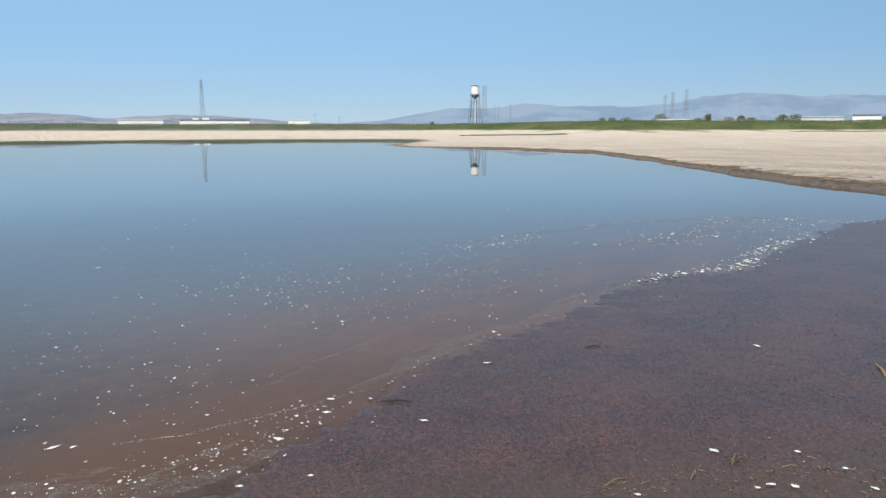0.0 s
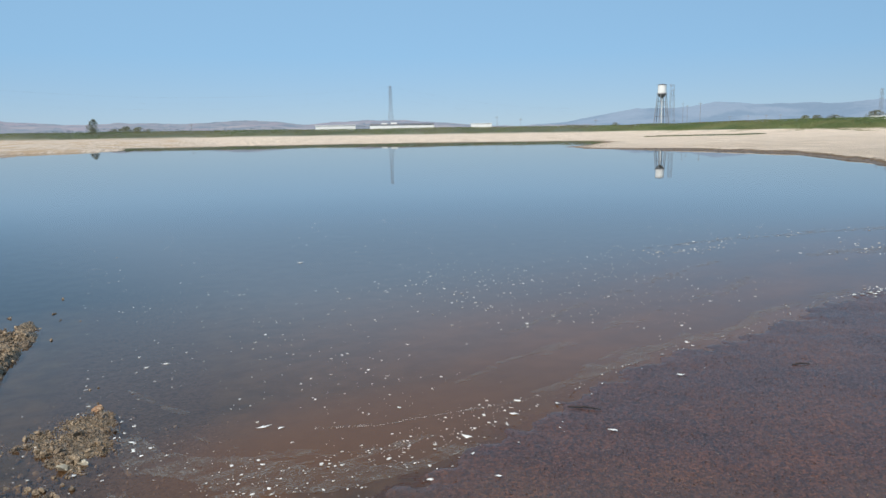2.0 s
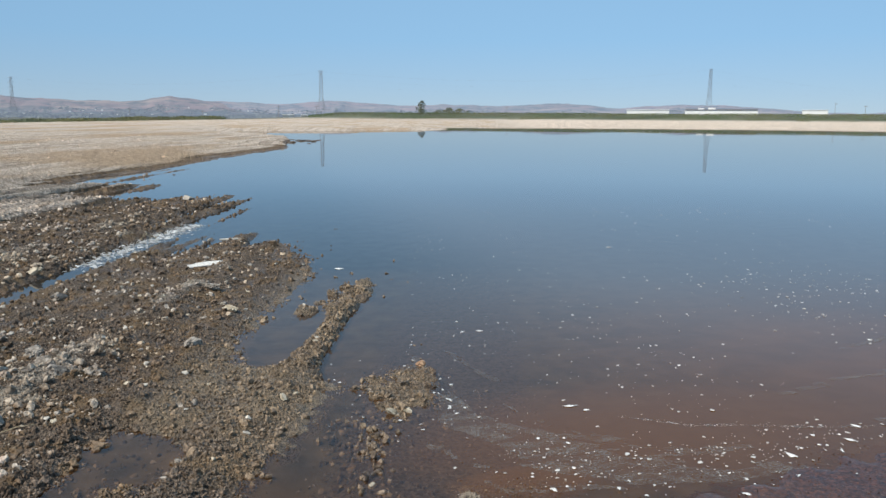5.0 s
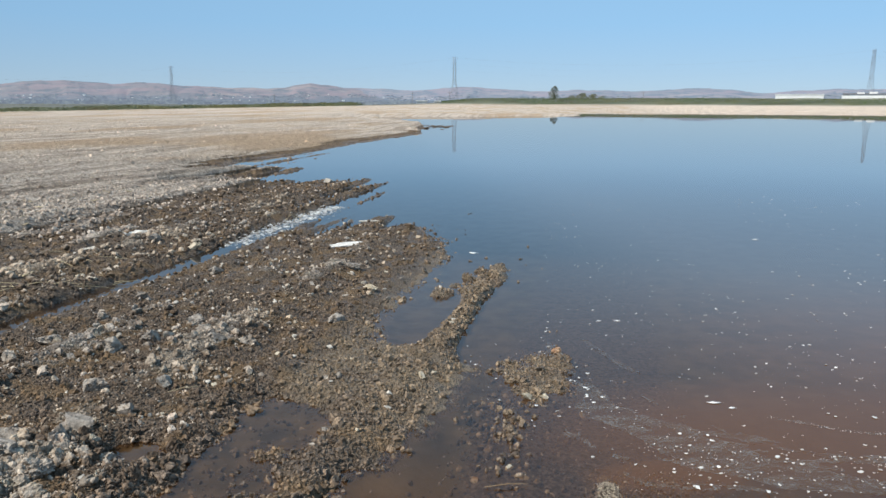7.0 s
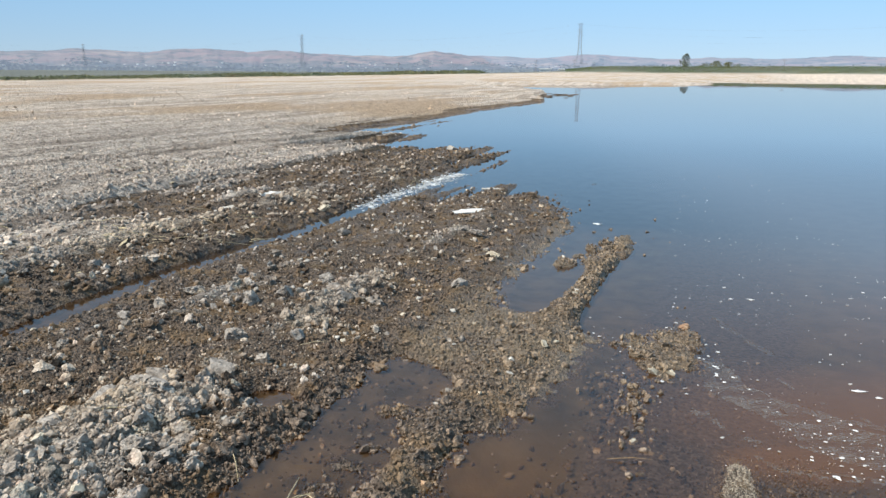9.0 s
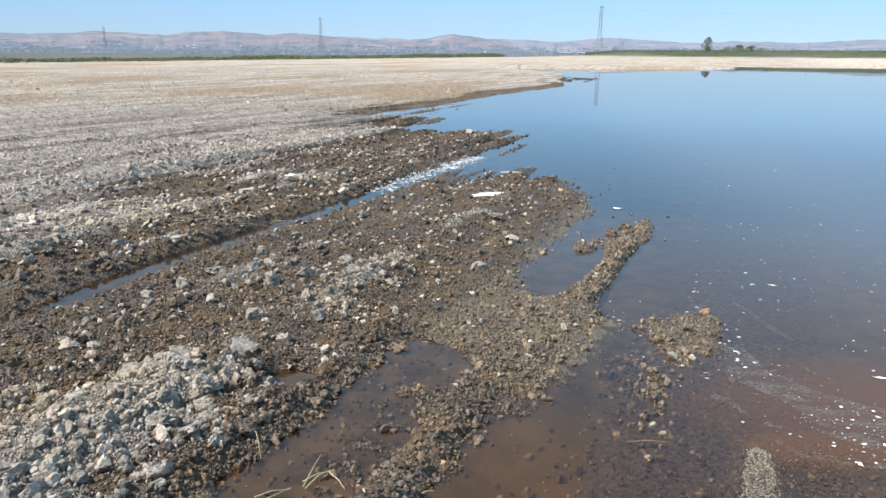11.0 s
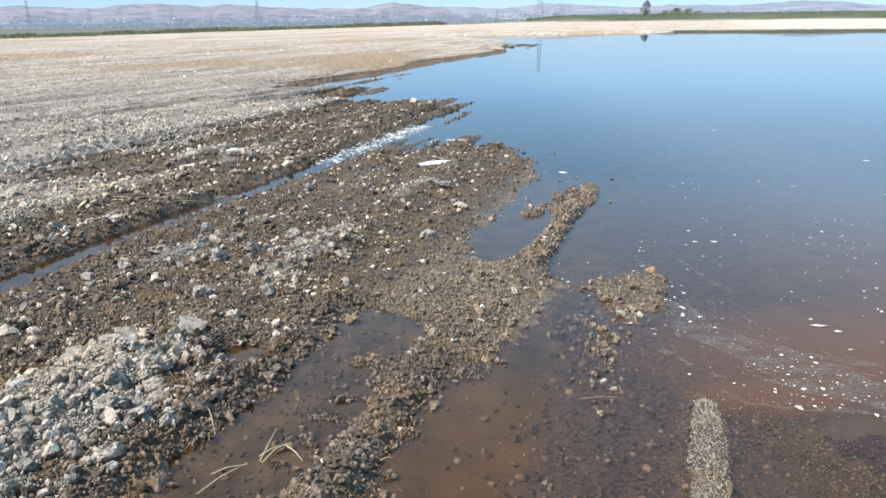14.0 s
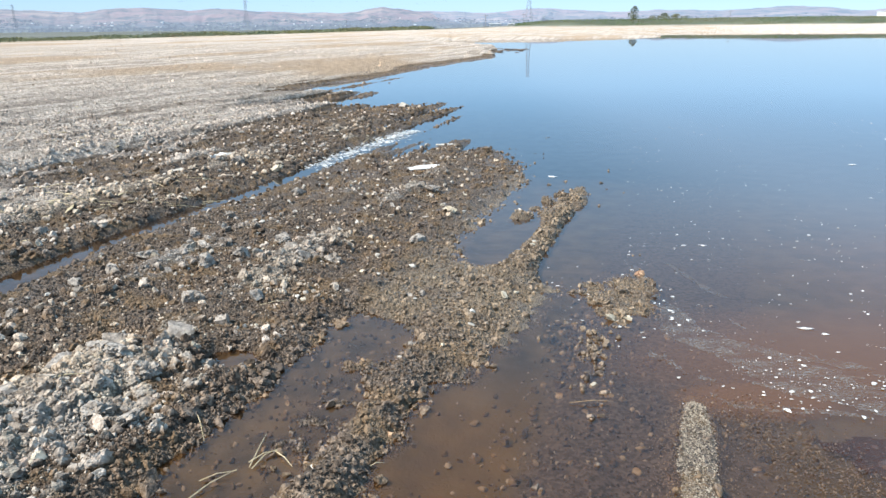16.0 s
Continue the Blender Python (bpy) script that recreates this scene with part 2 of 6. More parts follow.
    if fine:
        rough = sm(-0.05, 0.015, h) * sm(70, 10, r)
        calm = 1 - 0.65 * sm(-0.66, -0.58, u) * sm(4.7, 4.5, s)
        lump = np.abs(fbm(x, y, 0.16, 3, 21)) * 0.026 + fbm(x, y, 0.055, 2, 25) * 0.009
        close = r < 11
        if close.any():
            xc, yc = x[close], y[close]
            wx, wy = xc + 0.02 * fbm(xc, yc, 0.08, 2, 101), yc + 0.02 * fbm(xc, yc, 0.08, 2, 102)
            gate = sm(-0.15, 0.35, fbm(xc, yc, 0.5, 3, 103))
            lump[close] += (0.024 * bumps(wx, wy, 0.11, 5) ** 1.5 * gate + 0.019 * bumps(wx, wy, 0.05, 6)) - 0.012
            lump[close] += heap[close] * 0.045 * (bumps(wx * 0.95 + 0.3 * wy, wy * 0.95 - 0.3 * wx, 0.17, 7) - 0.45)
        mid = (r > 5) & (r < 32)
        if mid.any():
            lump[mid] += (0.012 + 0.028 * sm(15, 9, r[mid])) * bumps(x[mid], y[mid], 0.24, 15) ** 1.5 * sm(-0.2, 0.4, fbm(x[mid], y[mid], 1.2, 3, 113)) * sm(5, 8, r[mid])
        h = h + rough * calm * (lump - 0.008) + 0.05 * fbm(x, y, 5.0, 3, 31) * sm(0.12, 0.3, h) * sm(6, 30, r)
    return h


# ---- materials ----
class Mat:
    """A small hand for node materials."""
    def __init__(self, name):
        self.m = bpy.data.materials.new(name)
        self.m.use_nodes = True
        self.t = self.m.node_tree
        self.b = self.t.nodes["Principled BSDF"]
        self.pos = self.node("ShaderNodeNewGeometry").outputs["Position"]

    def node(self, kind, **kw):
        n = self.t.nodes.new(kind)
        for k, v in kw.items():
            if k in ("operation", "blend_type", "data_type", "feature", "noise_dimensions"):
                if k == "operation":
                    n.operation = v
                elif k == "blend_type":
                    n.blend_type = v
                elif k == "data_type":
                    n.data_type = v
                elif k == "feature":
                    n.feature = v
        return n

    def put(self, socket, v):
        if isinstance(v, bpy.types.NodeSocket):
            self.t.links.new(v, socket)
        else:
            socket.default_value = v

    def noise(self, scale, detail=4.0, rough=0.55, vector=None, squash=None):
        n = self.node("ShaderNodeTexNoise")
        src = vector or self.pos
        if squash:
            mp = self.node("ShaderNodeMapping")
            self.put(mp.inputs["Vector"], src)
            mp.inputs["Scale"].default_value = squash[:3]
            if len(squash) > 3:
                mp.inputs["Rotation"].default_value = (0, 0, squash[3])
            src = mp.outputs["Vector"]
        self.put(n.inputs["Vector"], src)
        n.inputs["Scale"].default_value, n.inputs["Detail"].default_value, n.inputs["Roughness"].default_value = scale, detail, rough
        return n.outputs["Fac"]

    def streak(self, per_u, per_s, detail=4, rough=0.55):
        """Noise drawn out along the wheel tracks."""
        o = self.z()
        u = self.math("ADD", self.math("MULTIPLY", o[0], TY * per_u), self.math("MULTIPLY", o[1], -TX * per_u))
        v = self.math("ADD", self.math("MULTIPLY", o[0], TX * per_s), self.math("MULTIPLY", o[1], TY * per_s))
        c = self.node("ShaderNodeCombineXYZ")
        self.put(c.inputs[0], u)
        self.put(c.inputs[1], v)
        return self.noise(1.0, detail, rough, vector=c.outputs[0])

    def cells(self, scale, out="Color"):
        n = self.node("ShaderNodeTexVoronoi")
        self.put(n.inputs["Vector"], self.pos)
        n.inputs["Scale"].default_value = scale
        return n.outputs[out]

    def ramp(self, fac, a, b, lo=0.0, hi=1.0):
        n = self.node("ShaderNodeMapRange")
        n.interpolation_type = "SMOOTHSTEP"
        self.put(n.inputs["Value"], fac)
        n.inputs["From Min"].default_value, n.inputs["From Max"].default_value = a, b
        n.inputs["To Min"].default_value, n.inputs["To Max"].default_value = lo, hi
        return n.outputs["Result"]

    def math(self, op, a, b=0.0):
        n = self.node("ShaderNodeMath", operation=op)
        self.put(n.inputs[0], a)
        self.put(n.inputs[1], b)
        return n.outputs[0]

    def mix(self, fac, a, b, blend="MIX"):
        n = self.node("ShaderNodeMix", data_type="RGBA", blend_type=blend)
        self.put(n.inputs["Factor"], fac)
        self.put(n.inputs[6], (*a, 1) if isinstance(a, tuple) else a)
        self.put(n.inputs[7], (*b, 1) if isinstance(b, tuple) else b)
        return n.outputs[2]

    def z(self):
        n = self.node("ShaderNodeSeparateXYZ")
        self.put(n.inputs[0], self.pos)
        return n.outputs

    def bump(self, height, strength=0.4, distance=0.01):
        n = self.node("ShaderNodeBump")
        self.put(n.inputs["Height"], height)
        n.inputs["Strength"].default_value, n.inputs["Distance"].default_value = strength, distance
        self.put(self.b.inputs["Normal"], n.outputs["Normal"])
        return n.outputs["Normal"]

    def done(self, color=None, rough=0.8, metal=0.0, spec=None):
        if color is not None:
            self.put(self.b.inputs["Base Color"], (*color, 1) if isinstance(color, tuple) else color)
        self.put(self.b.inputs["Roughness"], rough)
        self.b.inputs["Metallic"].default_value = metal
        if spec is not None:
            self.put(self.b.inputs["Specular IOR Level"], spec)
        return self.m


def plain(name, color, rough=0.7, metal=0.0, grain=30.0, depth=0.25):
    k = Mat(name)
    n = k.noise(grain)
    dark = tuple(c * (1 - depth) for c in color)
    lite = tuple(min(1, c * (1 + depth)) for c in color)
    k.bump(n, 0.2, 0.01)
    return k.done(k.mix(k.ramp(n, 0.3, 0.7), dark, lite), rough, metal)


def soil(name, clods=False, single=False, boost=0.12):
    """Silt that is pale and crusted where it has dried, dark and slick just above the water."""
    k = Mat(name)
    xyz = k.z()
    big, mid, fine = k.noise(0.35, 3), k.noise(5.0, 5), k.noise(55.0, 5, 0.65)
    grit = k.noise(190.0, 3, 0.7)
    x0, y0 = xyz[0], xyz[1]
    u = k.math("ADD", k.math("MULTIPLY", x0, TY), k.math("MULTIPLY", y0, -TX))
    lift = k.math("ADD", xyz[2], k.math("MULTIPLY", k.math("SUBTRACT", mid, 0.5), 0.10))
    lift = k.math("ADD", lift, k.math("MULTIPLY", k.math("SUBTRACT", k.streak(1.1, 0.16, 4, 0.6), 0.5), 0.10))
    damp = k.ramp(k.noise(2.3, 4, 0.6), 0.50, 0.62, 0.0, 0.036)  # damp patches on the heap
    lift = k.math("SUBTRACT", lift, k.math("MULTIPLY", damp, k.ramp(u, -3.6, -3.2)))
    near_s = k.math("ADD", k.math("MULTIPLY", x0, TX), k.math("MULTIPLY", y0, TY))
    lift = k.math("ADD", lift, k.math("MULTIPLY", k.ramp(u, -1.9, -2.1), k.ramp(near_s, 2.1, 1.5, 0.0, 0.035)))
    if clods:  # here and there a clod has dried right through
        isle = k.node("ShaderNodeObjectInfo").outputs["Random"] if single else k.node("ShaderNodeNewGeometry").outputs["Random Per Island"]
        lift = k.math("ADD", lift, k.math("MULTIPLY", k.math("MULTIPLY", k.ramp(isle, 0.76, 0.97, 0.0, boost), k.ramp(u, -2.0, -1.6, 1.0, 0.2)), k.math("MAXIMUM", k.ramp(u, -6.8, -6.1, 1.0, 0.4), k.ramp(u, -3.9, -3.4, 0.4, 1.0))))
    lift = k.math("SUBTRACT", lift, k.math("MULTIPLY", k.ramp(u, -1.8, -1.55, 0.0, 0.04), k.ramp(k.math("MULTIPLY", y0, y0), 60.0, 120.0, 1.0, 0.0)))
    bank = k.ramp(u, 7.0, 11.0)  # the cut bank across the pond is damp right up to its lip
    lift = k.math("SUBTRACT", lift, k.math("MULTIPLY", bank, 0.025))
    lift = k.math("ADD", lift, k.ramp(k.math("ADD", k.math("MULTIPLY", x0, x0), k.math("MULTIPLY", y0, y0)), 3600.0, 4900.0, 0.0, 0.09))
    dry = k.ramp(lift, 0.080, 0.106)
    wet_c = k.mix(k.ramp(fine, 0.3, 0.7), (0.029, 0.020, 0.0145), (0.226, 0.171, 0.125))
    ochre = k.mix(k.ramp(mid, 0.45, 0.62), wet_c, (0.186, 0.120, 0.060))
    wet_c = k.mix(0.62, wet_c, ochre)
    margin = k.ramp(k.math("ADD", k.math("MULTIPLY", x0, TX), k.math("MULTIPLY", y0, TY)), 11.0, 15.0)
    margin = k.math("MAXIMUM", bank, margin)
    wet_c = k.mix(margin, wet_c, k.mix(k.ramp(k.noise(6.0, 7, 0.75), 0.38, 0.62), (0.070, 0.044, 0.025), (0.262, 0.176, 0.102)))
    grey = k.mix(k.ramp(fine, 0.3, 0.72), (0.172, 0.150, 0.128), (0.45, 0.400, 0.346))
    grey = k.mix(k.ramp(k.noise(7.0, 4, 0.6), 0.52, 0.66), grey, k.mix(1.0, grey, (0.94, 1.0, 0.95), "MULTIPLY"))
    grey = k.mix(k.ramp(k.noise(9.0, 4, 0.6), 0.56, 0.68), grey, k.mix(1.0, grey, (1.18, 1.06, 1.02), "MULTIPLY"))
    tan = k.mix(k.ramp(fine, 0.3, 0.72), (0.27, 0.212, 0.152), (0.47, 0.39, 0.295))
    field = k.mix(k.ramp(fine, 0.3, 0.72), (0.350, 0.294, 0.242), (0.68, 0.588, 0.498))
    field = k.mix(k.ramp(k.streak(3.2, 0.13, 6, 0.68), 0.40, 0.54), k.mix(1.0, field, (0.52, 0.495, 0.475), "MULTIPLY"), field)
    r2 = k.math("ADD", k.math("MULTIPLY", x0, x0), k.math("MULTIPLY", y0, y0))
    far_sand = k.ramp(r2, 75.0, 620.0)
    stain = k.ramp(k.streak(0.20, 0.07, 4, 0.6), 0.47, 0.60)
    sand = k.mix(k.ramp(k.streak(2.2, 0.12, 6, 0.68), 0.41, 0.55), (0.40, 0.322, 0.252), (0.63, 0.525, 0.425))
    stain = k.math("MULTIPLY", stain, k.ramp(u, 2.0, 8.0, 1.0, 0.25))
    sand = k.mix(k.ramp(u, 4.0, 14.0), sand, k.mix(1.0, sand, (1.18, 1.17, 1.16), "MULTIPLY"))
    sand = k.mix(stain, sand, (0.46, 0.335, 0.222))
    dry_c = k.mix(far_sand, k.mix(k.ramp(u, -4.6, -5.6), k.mix(k.ramp(big, 0.42, 0.6), grey, tan), field), sand)
    sandy = k.math("MULTIPLY", k.ramp(u, -1.75, -1.5), k.ramp(u, -0.05, -0.25))
    along_s = k.math("ADD", k.math("MULTIPLY", x0, TX), k.math("MULTIPLY", y0, TY))
    sandy = k.math("MULTIPLY", sandy, k.ramp(along_s, 2.7, 3.7, 0.15, 1.0))
    sandy = k.math("MULTIPLY", sandy, k.ramp(mid, 0.3, 0.6, 0.35, 1.0))
    wet_c = k.mix(sandy, wet_c, k.mix(k.ramp(fine, 0.3, 0.7), (0.124, 0.092, 0.060), (0.300, 0.232, 0.158)))
    color = k.mix(dry, wet_c, dry_c)
    bed = k.ramp(xyz[2], -0.015, 0.0, 1.0, 0.0)
    bed_c = k.mix(k.ramp(mid, 0.35, 0.65), (0.088, 0.074, 0.056), (0.175, 0.145, 0.108))
    rusty = k.math("MULTIPLY", k.ramp(k.noise(1.1, 4, 0.6), 0.47, 0.62), k.ramp(r2, 9.0, 18.0, 1.0, 0.0))
    track = k.math("ADD", k.math("MULTIPLY", x0, TX), k.math("MULTIPLY", y0, TY))
    lane = k.math("MULTIPLY", k.math("MULTIPLY", k.ramp(u, -1.02, -0.9), k.ramp(u, -0.42, -0.58)), k.ramp(k.math("ADD", track, k.math("MULTIPLY", mid, 0.8)), 2.7, 3.5, 1.0, 0.0))
    rusty = k.math("MAXIMUM", k.math("MULTIPLY", rusty, 0.55), lane)
    bed_lane = lane
    gritty = k.math("MULTIPLY", k.ramp(u, -0.6, -0.42), k.ramp(u, 0.55, 0.3))
    speck = k.node("ShaderNodeSeparateColor")
    k.put(speck.inputs[0], k.cells(70.0))
    bed_c = k.mix(gritty, bed_c, k.mix(speck.outputs[0], (0.055, 0.044, 0.043), (0.185, 0.152, 0.142)))
    bed_c = k.mix(k.math("MULTIPLY", rusty, k.ramp(gritty, 0.0, 1.0, 1.0, 0.35)), bed_c, k.mix(k.ramp(mid, 0.3, 0.7), (0.150, 0.114, 0.052), (0.205, 0.152, 0.066)))
    bed_c = k.mix(bed_lane, bed_c, k.mix(k.ramp(mid, 0.3, 0.7), (0.140, 0.098, 0.037), (0.192, 0.132, 0.048)))
    if clods:  # washed stones among the sunken lumps
        bed_c = k.mix(k.ramp(isle, 0.68, 0.95), bed_c, (0.27, 0.245, 0.215))
    color = k.mix(bed, color, bed_c)
    if not clods:  # uneven, half-crumbled surface where it has dried
        patch = k.node("ShaderNodeSeparateColor")
        k.put(patch.inputs[0], k.cells(21.0))
        fleck = k.node("ShaderNodeSeparateColor")
        k.put(fleck.inputs[0], k.cells(8.5))
        spot = k.math("ADD", k.math("MULTIPLY", patch.outputs[0], 0.6), k.math("MULTIPLY", fleck.outputs[1], 0.4))
        grain = k.node("ShaderNodeSeparateColor")
        k.put(grain.inputs[0], k.cells(44.0))
        spot = k.math("ADD", k.math("MULTIPLY", spot, 0.6), k.math("MULTIPLY", grain.outputs[2], 0.4))
        uneven = k.mix(k.ramp(spot, 0.12, 0.88), (0.50, 0.48, 0.46), (1.26, 1.26, 1.25))
        color = k.mix(k.math("MULTIPLY", dry, k.ramp(r2, 900.0, 6000.0, 1.0, 0.3)), color, k.mix(1.0, color, uneven, "MULTIPLY"))
        grass = k.mix(k.ramp(k.noise(0.09, 4), 0.4, 0.62), (0.055, 0.085, 0.022), (0.13, 0.15, 0.05))
        color = k.mix(k.ramp(xyz[2], 1.25, 1.55), color, grass)
    meadow = k.mix(k.ramp(k.noise(0.02, 4), 0.4, 0.6), (0.10, 0.108, 0.092), (0.15, 0.15, 0.125))
    past = k.math("ADD", k.math("MULTIPLY", k.math("ADD", x0, 46.0), -0.989), k.math("MULTIPLY", k.math("SUBTRACT", y0, 68.0), 0.145))
    beyond = k.math("MAXIMUM", k.ramp(r2, 68000.0, 110000.0), k.ramp(past, 1.0, 5.0))
    color = k.mix(beyond, color, meadow)
    if clods:
        hue = k.mix(isle, (0.60, 0.57, 0.55), (1.62, 1.57, 1.52))
        color = k.mix(1.0, color, hue, "MULTIPLY")
    rel = k.math("ADD", k.math("MULTIPLY", fine, 1.0), k.math("MULTIPLY", grit, 0.35))
    crumb = k.math("ADD", k.cells(62.0, "Distance"), k.math("MULTIPLY", k.cells(140.0, "Distance"), 0.6))
    rel = k.math("SUBTRACT", rel, k.math("MULTIPLY", crumb, 1.4))
    rel = k.math("MULTIPLY", rel, k.ramp(bed, 0.0, 1.0, 1.0, 0.06))
    if clods:
        rel = k.math("ADD", rel, k.math("MULTIPLY", k.noise(24.0, 5, 0.7), 0.8))
        k.bump(rel, 0.7, 0.006)
    else:
        rel = k.math("ADD", rel, k.math("MULTIPLY", k.math("MULTIPLY", k.noise(13.0, 6, 0.7), dry), 3.0))
        rel = k.math("ADD", rel, k.math("MULTIPLY", k.math("MULTIPLY", k.streak(2.6, 0.35, 6, 0.7), far_sand), 4.0))
        k.bump(rel, 1.0, 0.014)
    rough = k.ramp(lift, 0.0, 0.06, 0.42, 0.92)
    return k.done(color, rough, 0, 0.35)


SOIL = soil("silt_soil")
CLOD = soil("silt_clod", True)
CRUMB = soil("silt_crumb", True, False, 0.075)
CLOD_ONE = soil("silt_clod_single", True, True)

k = Mat("pond_water")
bed_mix = k.node("ShaderNodeMixShader")
murk_and_sheen = k.node("ShaderNodeBsdfDiffuse")
clear = k.node("ShaderNodeBsdfTransparent")
gloss = k.node("ShaderNodeBsdfGlossy")
fres = k.node("ShaderNodeFresnel")
top = k.node("ShaderNodeMixShader")
wp = k.z()
wr = k.math("ADD", k.math("MULTIPLY", wp[0], wp[0]), k.math("MULTIPLY", wp[1], wp[1]))
k.put(fres.inputs["IOR"], k.ramp(wr, 9.0, 90.0, 1.48, 1.60))  # index raised further out to strengthen the sky's reflection
gloss.inputs["Roughness"].default_value = 0.015
clear.inputs["Color"].default_value = (0.72, 0.61, 0.48, 1)
cloud = k.noise(0.8, 4, 0.6, squash=(1.0, 2.6, 1, -0.5))
silt = k.mix(k.ramp(cloud, 0.3, 0.7), (0.148, 0.065, 0.027), (0.204, 0.086, 0.030))


def stir(cx, cy, rx, ry):
    ex, ey = k.math("MULTIPLY", k.math("SUBTRACT", wp[0], cx), 1 / rx), k.math("MULTIPLY", k.math("SUBTRACT", wp[1], cy), 1 / ry)
    d2 = k.math("ADD", k.math("MULTIPLY", ex, ex), k.math("MULTIPLY", ey, ey))
    return k.ramp(k.math("ADD", d2, k.math("MULTIPLY", cloud, 0.9)), 0.5, 1.9, 1.0, 0.0)


rusty_silt = k.math("MAXIMUM", stir(2.4, 3.1, 1.6, 0.72), stir(1.3, 2.72, 0.4, 0.2))
silt = k.mix(rusty_silt, silt, (0.140, 0.056, 0.013))
# silt colour close by; the pale grey far out stands in for reflected sky
k.put(murk_and_sheen.inputs["Color"], k.mix(k.ramp(wp[1], 2.9, 6.8), silt, k.mix(k.ramp(wr, 60.0, 700.0), (0.176, 0.152, 0.141), (0.265, 0.257, 0.245))))
wxyz = k.z()
wu = k.math("ADD", k.math("MULTIPLY", wxyz[0], TY), k.math("MULTIPLY", wxyz[1], -TX))
ws = k.math("ADD", k.math("MULTIPLY", wxyz[0], TX), k.math("MULTIPLY", wxyz[1], TY))
stirred = k.math("MULTIPLY", k.ramp(wu, 0.2, 1.4, 1.0, 0.0), k.ramp(ws, 3.2, 5.5, 1.0, 0.0))
plume = k.math("MULTIPLY", k.ramp(wxyz[1], 3.0, 9.0, 0.60, 0.48), k.ramp(wxyz[0], 1.0, 3.8, 0.22, 1.0))
k.put(bed_mix.inputs["Fac"], k.math("MULTIPLY", plume, k.math("SUBTRACT", 1.0, k.math("MULTIPLY", stirred, 0.74))))
k.put(bed_mix.inputs["Fac"], k.math("MAXIMUM", bed_mix.inputs["Fac"].links[0].from_socket, k.math("MULTIPLY", rusty_silt, 0.68)))
ripple = k.node("ShaderNodeBump")
k.put(ripple.inputs["Height"], k.math("MULTIPLY", k.noise(3.0, 2, 0.5, squash=(1, 1, 1)), k.ramp(wr, 10.0, 160.0, 1.0, 0.0)))
ripple.inputs["Strength"].default_value, ripple.inputs["Distance"].default_value = 0.3, 0.0007
for n in (gloss, fres):
    k.put(n.inputs["Normal"], ripple.outputs["Normal"])
k.put(bed_mix.inputs[1], clear.outputs[0])
k.put(bed_mix.inputs[2], murk_and_sheen.outputs[0])
# exponent falls with distance, pushing the far reflection above plain Fresnel
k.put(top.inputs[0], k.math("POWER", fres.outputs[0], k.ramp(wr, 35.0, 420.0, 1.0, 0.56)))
k.put(top.inputs[1], bed_mix.outputs[0])
k.put(top.inputs[2], gloss.outputs[0])
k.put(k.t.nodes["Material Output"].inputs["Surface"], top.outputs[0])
WATER = k.m

k = Mat("brown_scum")
spots = k.node("ShaderNodeSeparateColor")
k.put(spots.inputs[0], k.cells(135.0))
mid, fine = k.noise(1.6, 5), k.noise(130.0, 4, 0.7)
c = k.mix(spots.outputs[0], (0.022, 0.012, 0.011), (0.106, 0.051, 0.036))
c = k.mix(k.ramp(mid, 0.35, 0.7), c, k.mix(spots.outputs[1], (0.038, 0.019, 0.014), (0.138, 0.066, 0.039)))
patch = k.node("ShaderNodeSeparateColor")
k.put(patch.inputs[0], k.cells(78.0))
c = k.mix(1.0, c, k.mix(patch.outputs[0], (0.38, 0.31, 0.30), (1.42, 1.12, 0.98)), "MULTIPLY")
c = k.mix(k.ramp(spots.outputs[2], 0.965, 0.99), c, (0.13, 0.075, 0.048))
at = k.z()
shoreward = k.math("ADD", k.math("MULTIPLY", at[0], 0.69), k.math("MULTIPLY", at[1], 0.72))
silted = k.math("MULTIPLY", k.ramp(k.math("ADD", shoreward, k.math("MULTIPLY", k.noise(2.6, 5, 0.65), 0.9)), 3.95, 3.15), 0.58)
c = k.mix(silted, c, k.mix(spots.outputs[1], (0.032, 0.018, 0.011), (0.132, 0.072, 0.038)))  # silt washed over it near the bank
k.bump(k.math("ADD", fine, spots.outputs[0]), 0.6, 0.006)
k.b.inputs["Coat Weight"].default_value, k.b.inputs["Coat Roughness"].default_value = 0.50, 0.16
SCUM = k.done(c, k.ramp(spots.outputs[1], 0.0, 1.0, 0.48, 0.76), 0, 0.30)

k = Mat("foam_film")
film = k.node("ShaderNodeMixShader")
see = k.node("ShaderNodeBsdfTransparent")
froth = k.node("ShaderNodeBsdfDiffuse")
froth.inputs["Color"].default_value = (0.255, 0.245, 0.232, 1)
thread = k.math("MULTIPLY", k.ramp(k.noise(7.0, 5, 0.7, squash=(1, 2, 1, 0.3)), 0.36, 0.62), k.ramp(k.noise(90.0, 3, 0.6), 0.40, 0.66))
k.put(film.inputs[0], k.math("MULTIPLY", thread, 0.60))
k.put(film.inputs[1], see.outputs[0])
k.put(film.inputs[2], froth.outputs[0])
k.put(k.t.nodes["Material Output"].inputs["Surface"], film.outputs[0])
FOAM = k.m
k = Mat("white_flake")
k.bump(k.noise(60.0), 0.2, 0.01)
FLAKE = k.done(k.mix(k.node("ShaderNodeNewGeometry").outputs["Random Per Island"], (0.34, 0.325, 0.29), (0.80, 0.79, 0.76)), 0.6)
PALE = plain("pale_stone", (0.46, 0.42, 0.36), 0.85, 0, 40, 0.3)
k = Mat("pale_gravel")
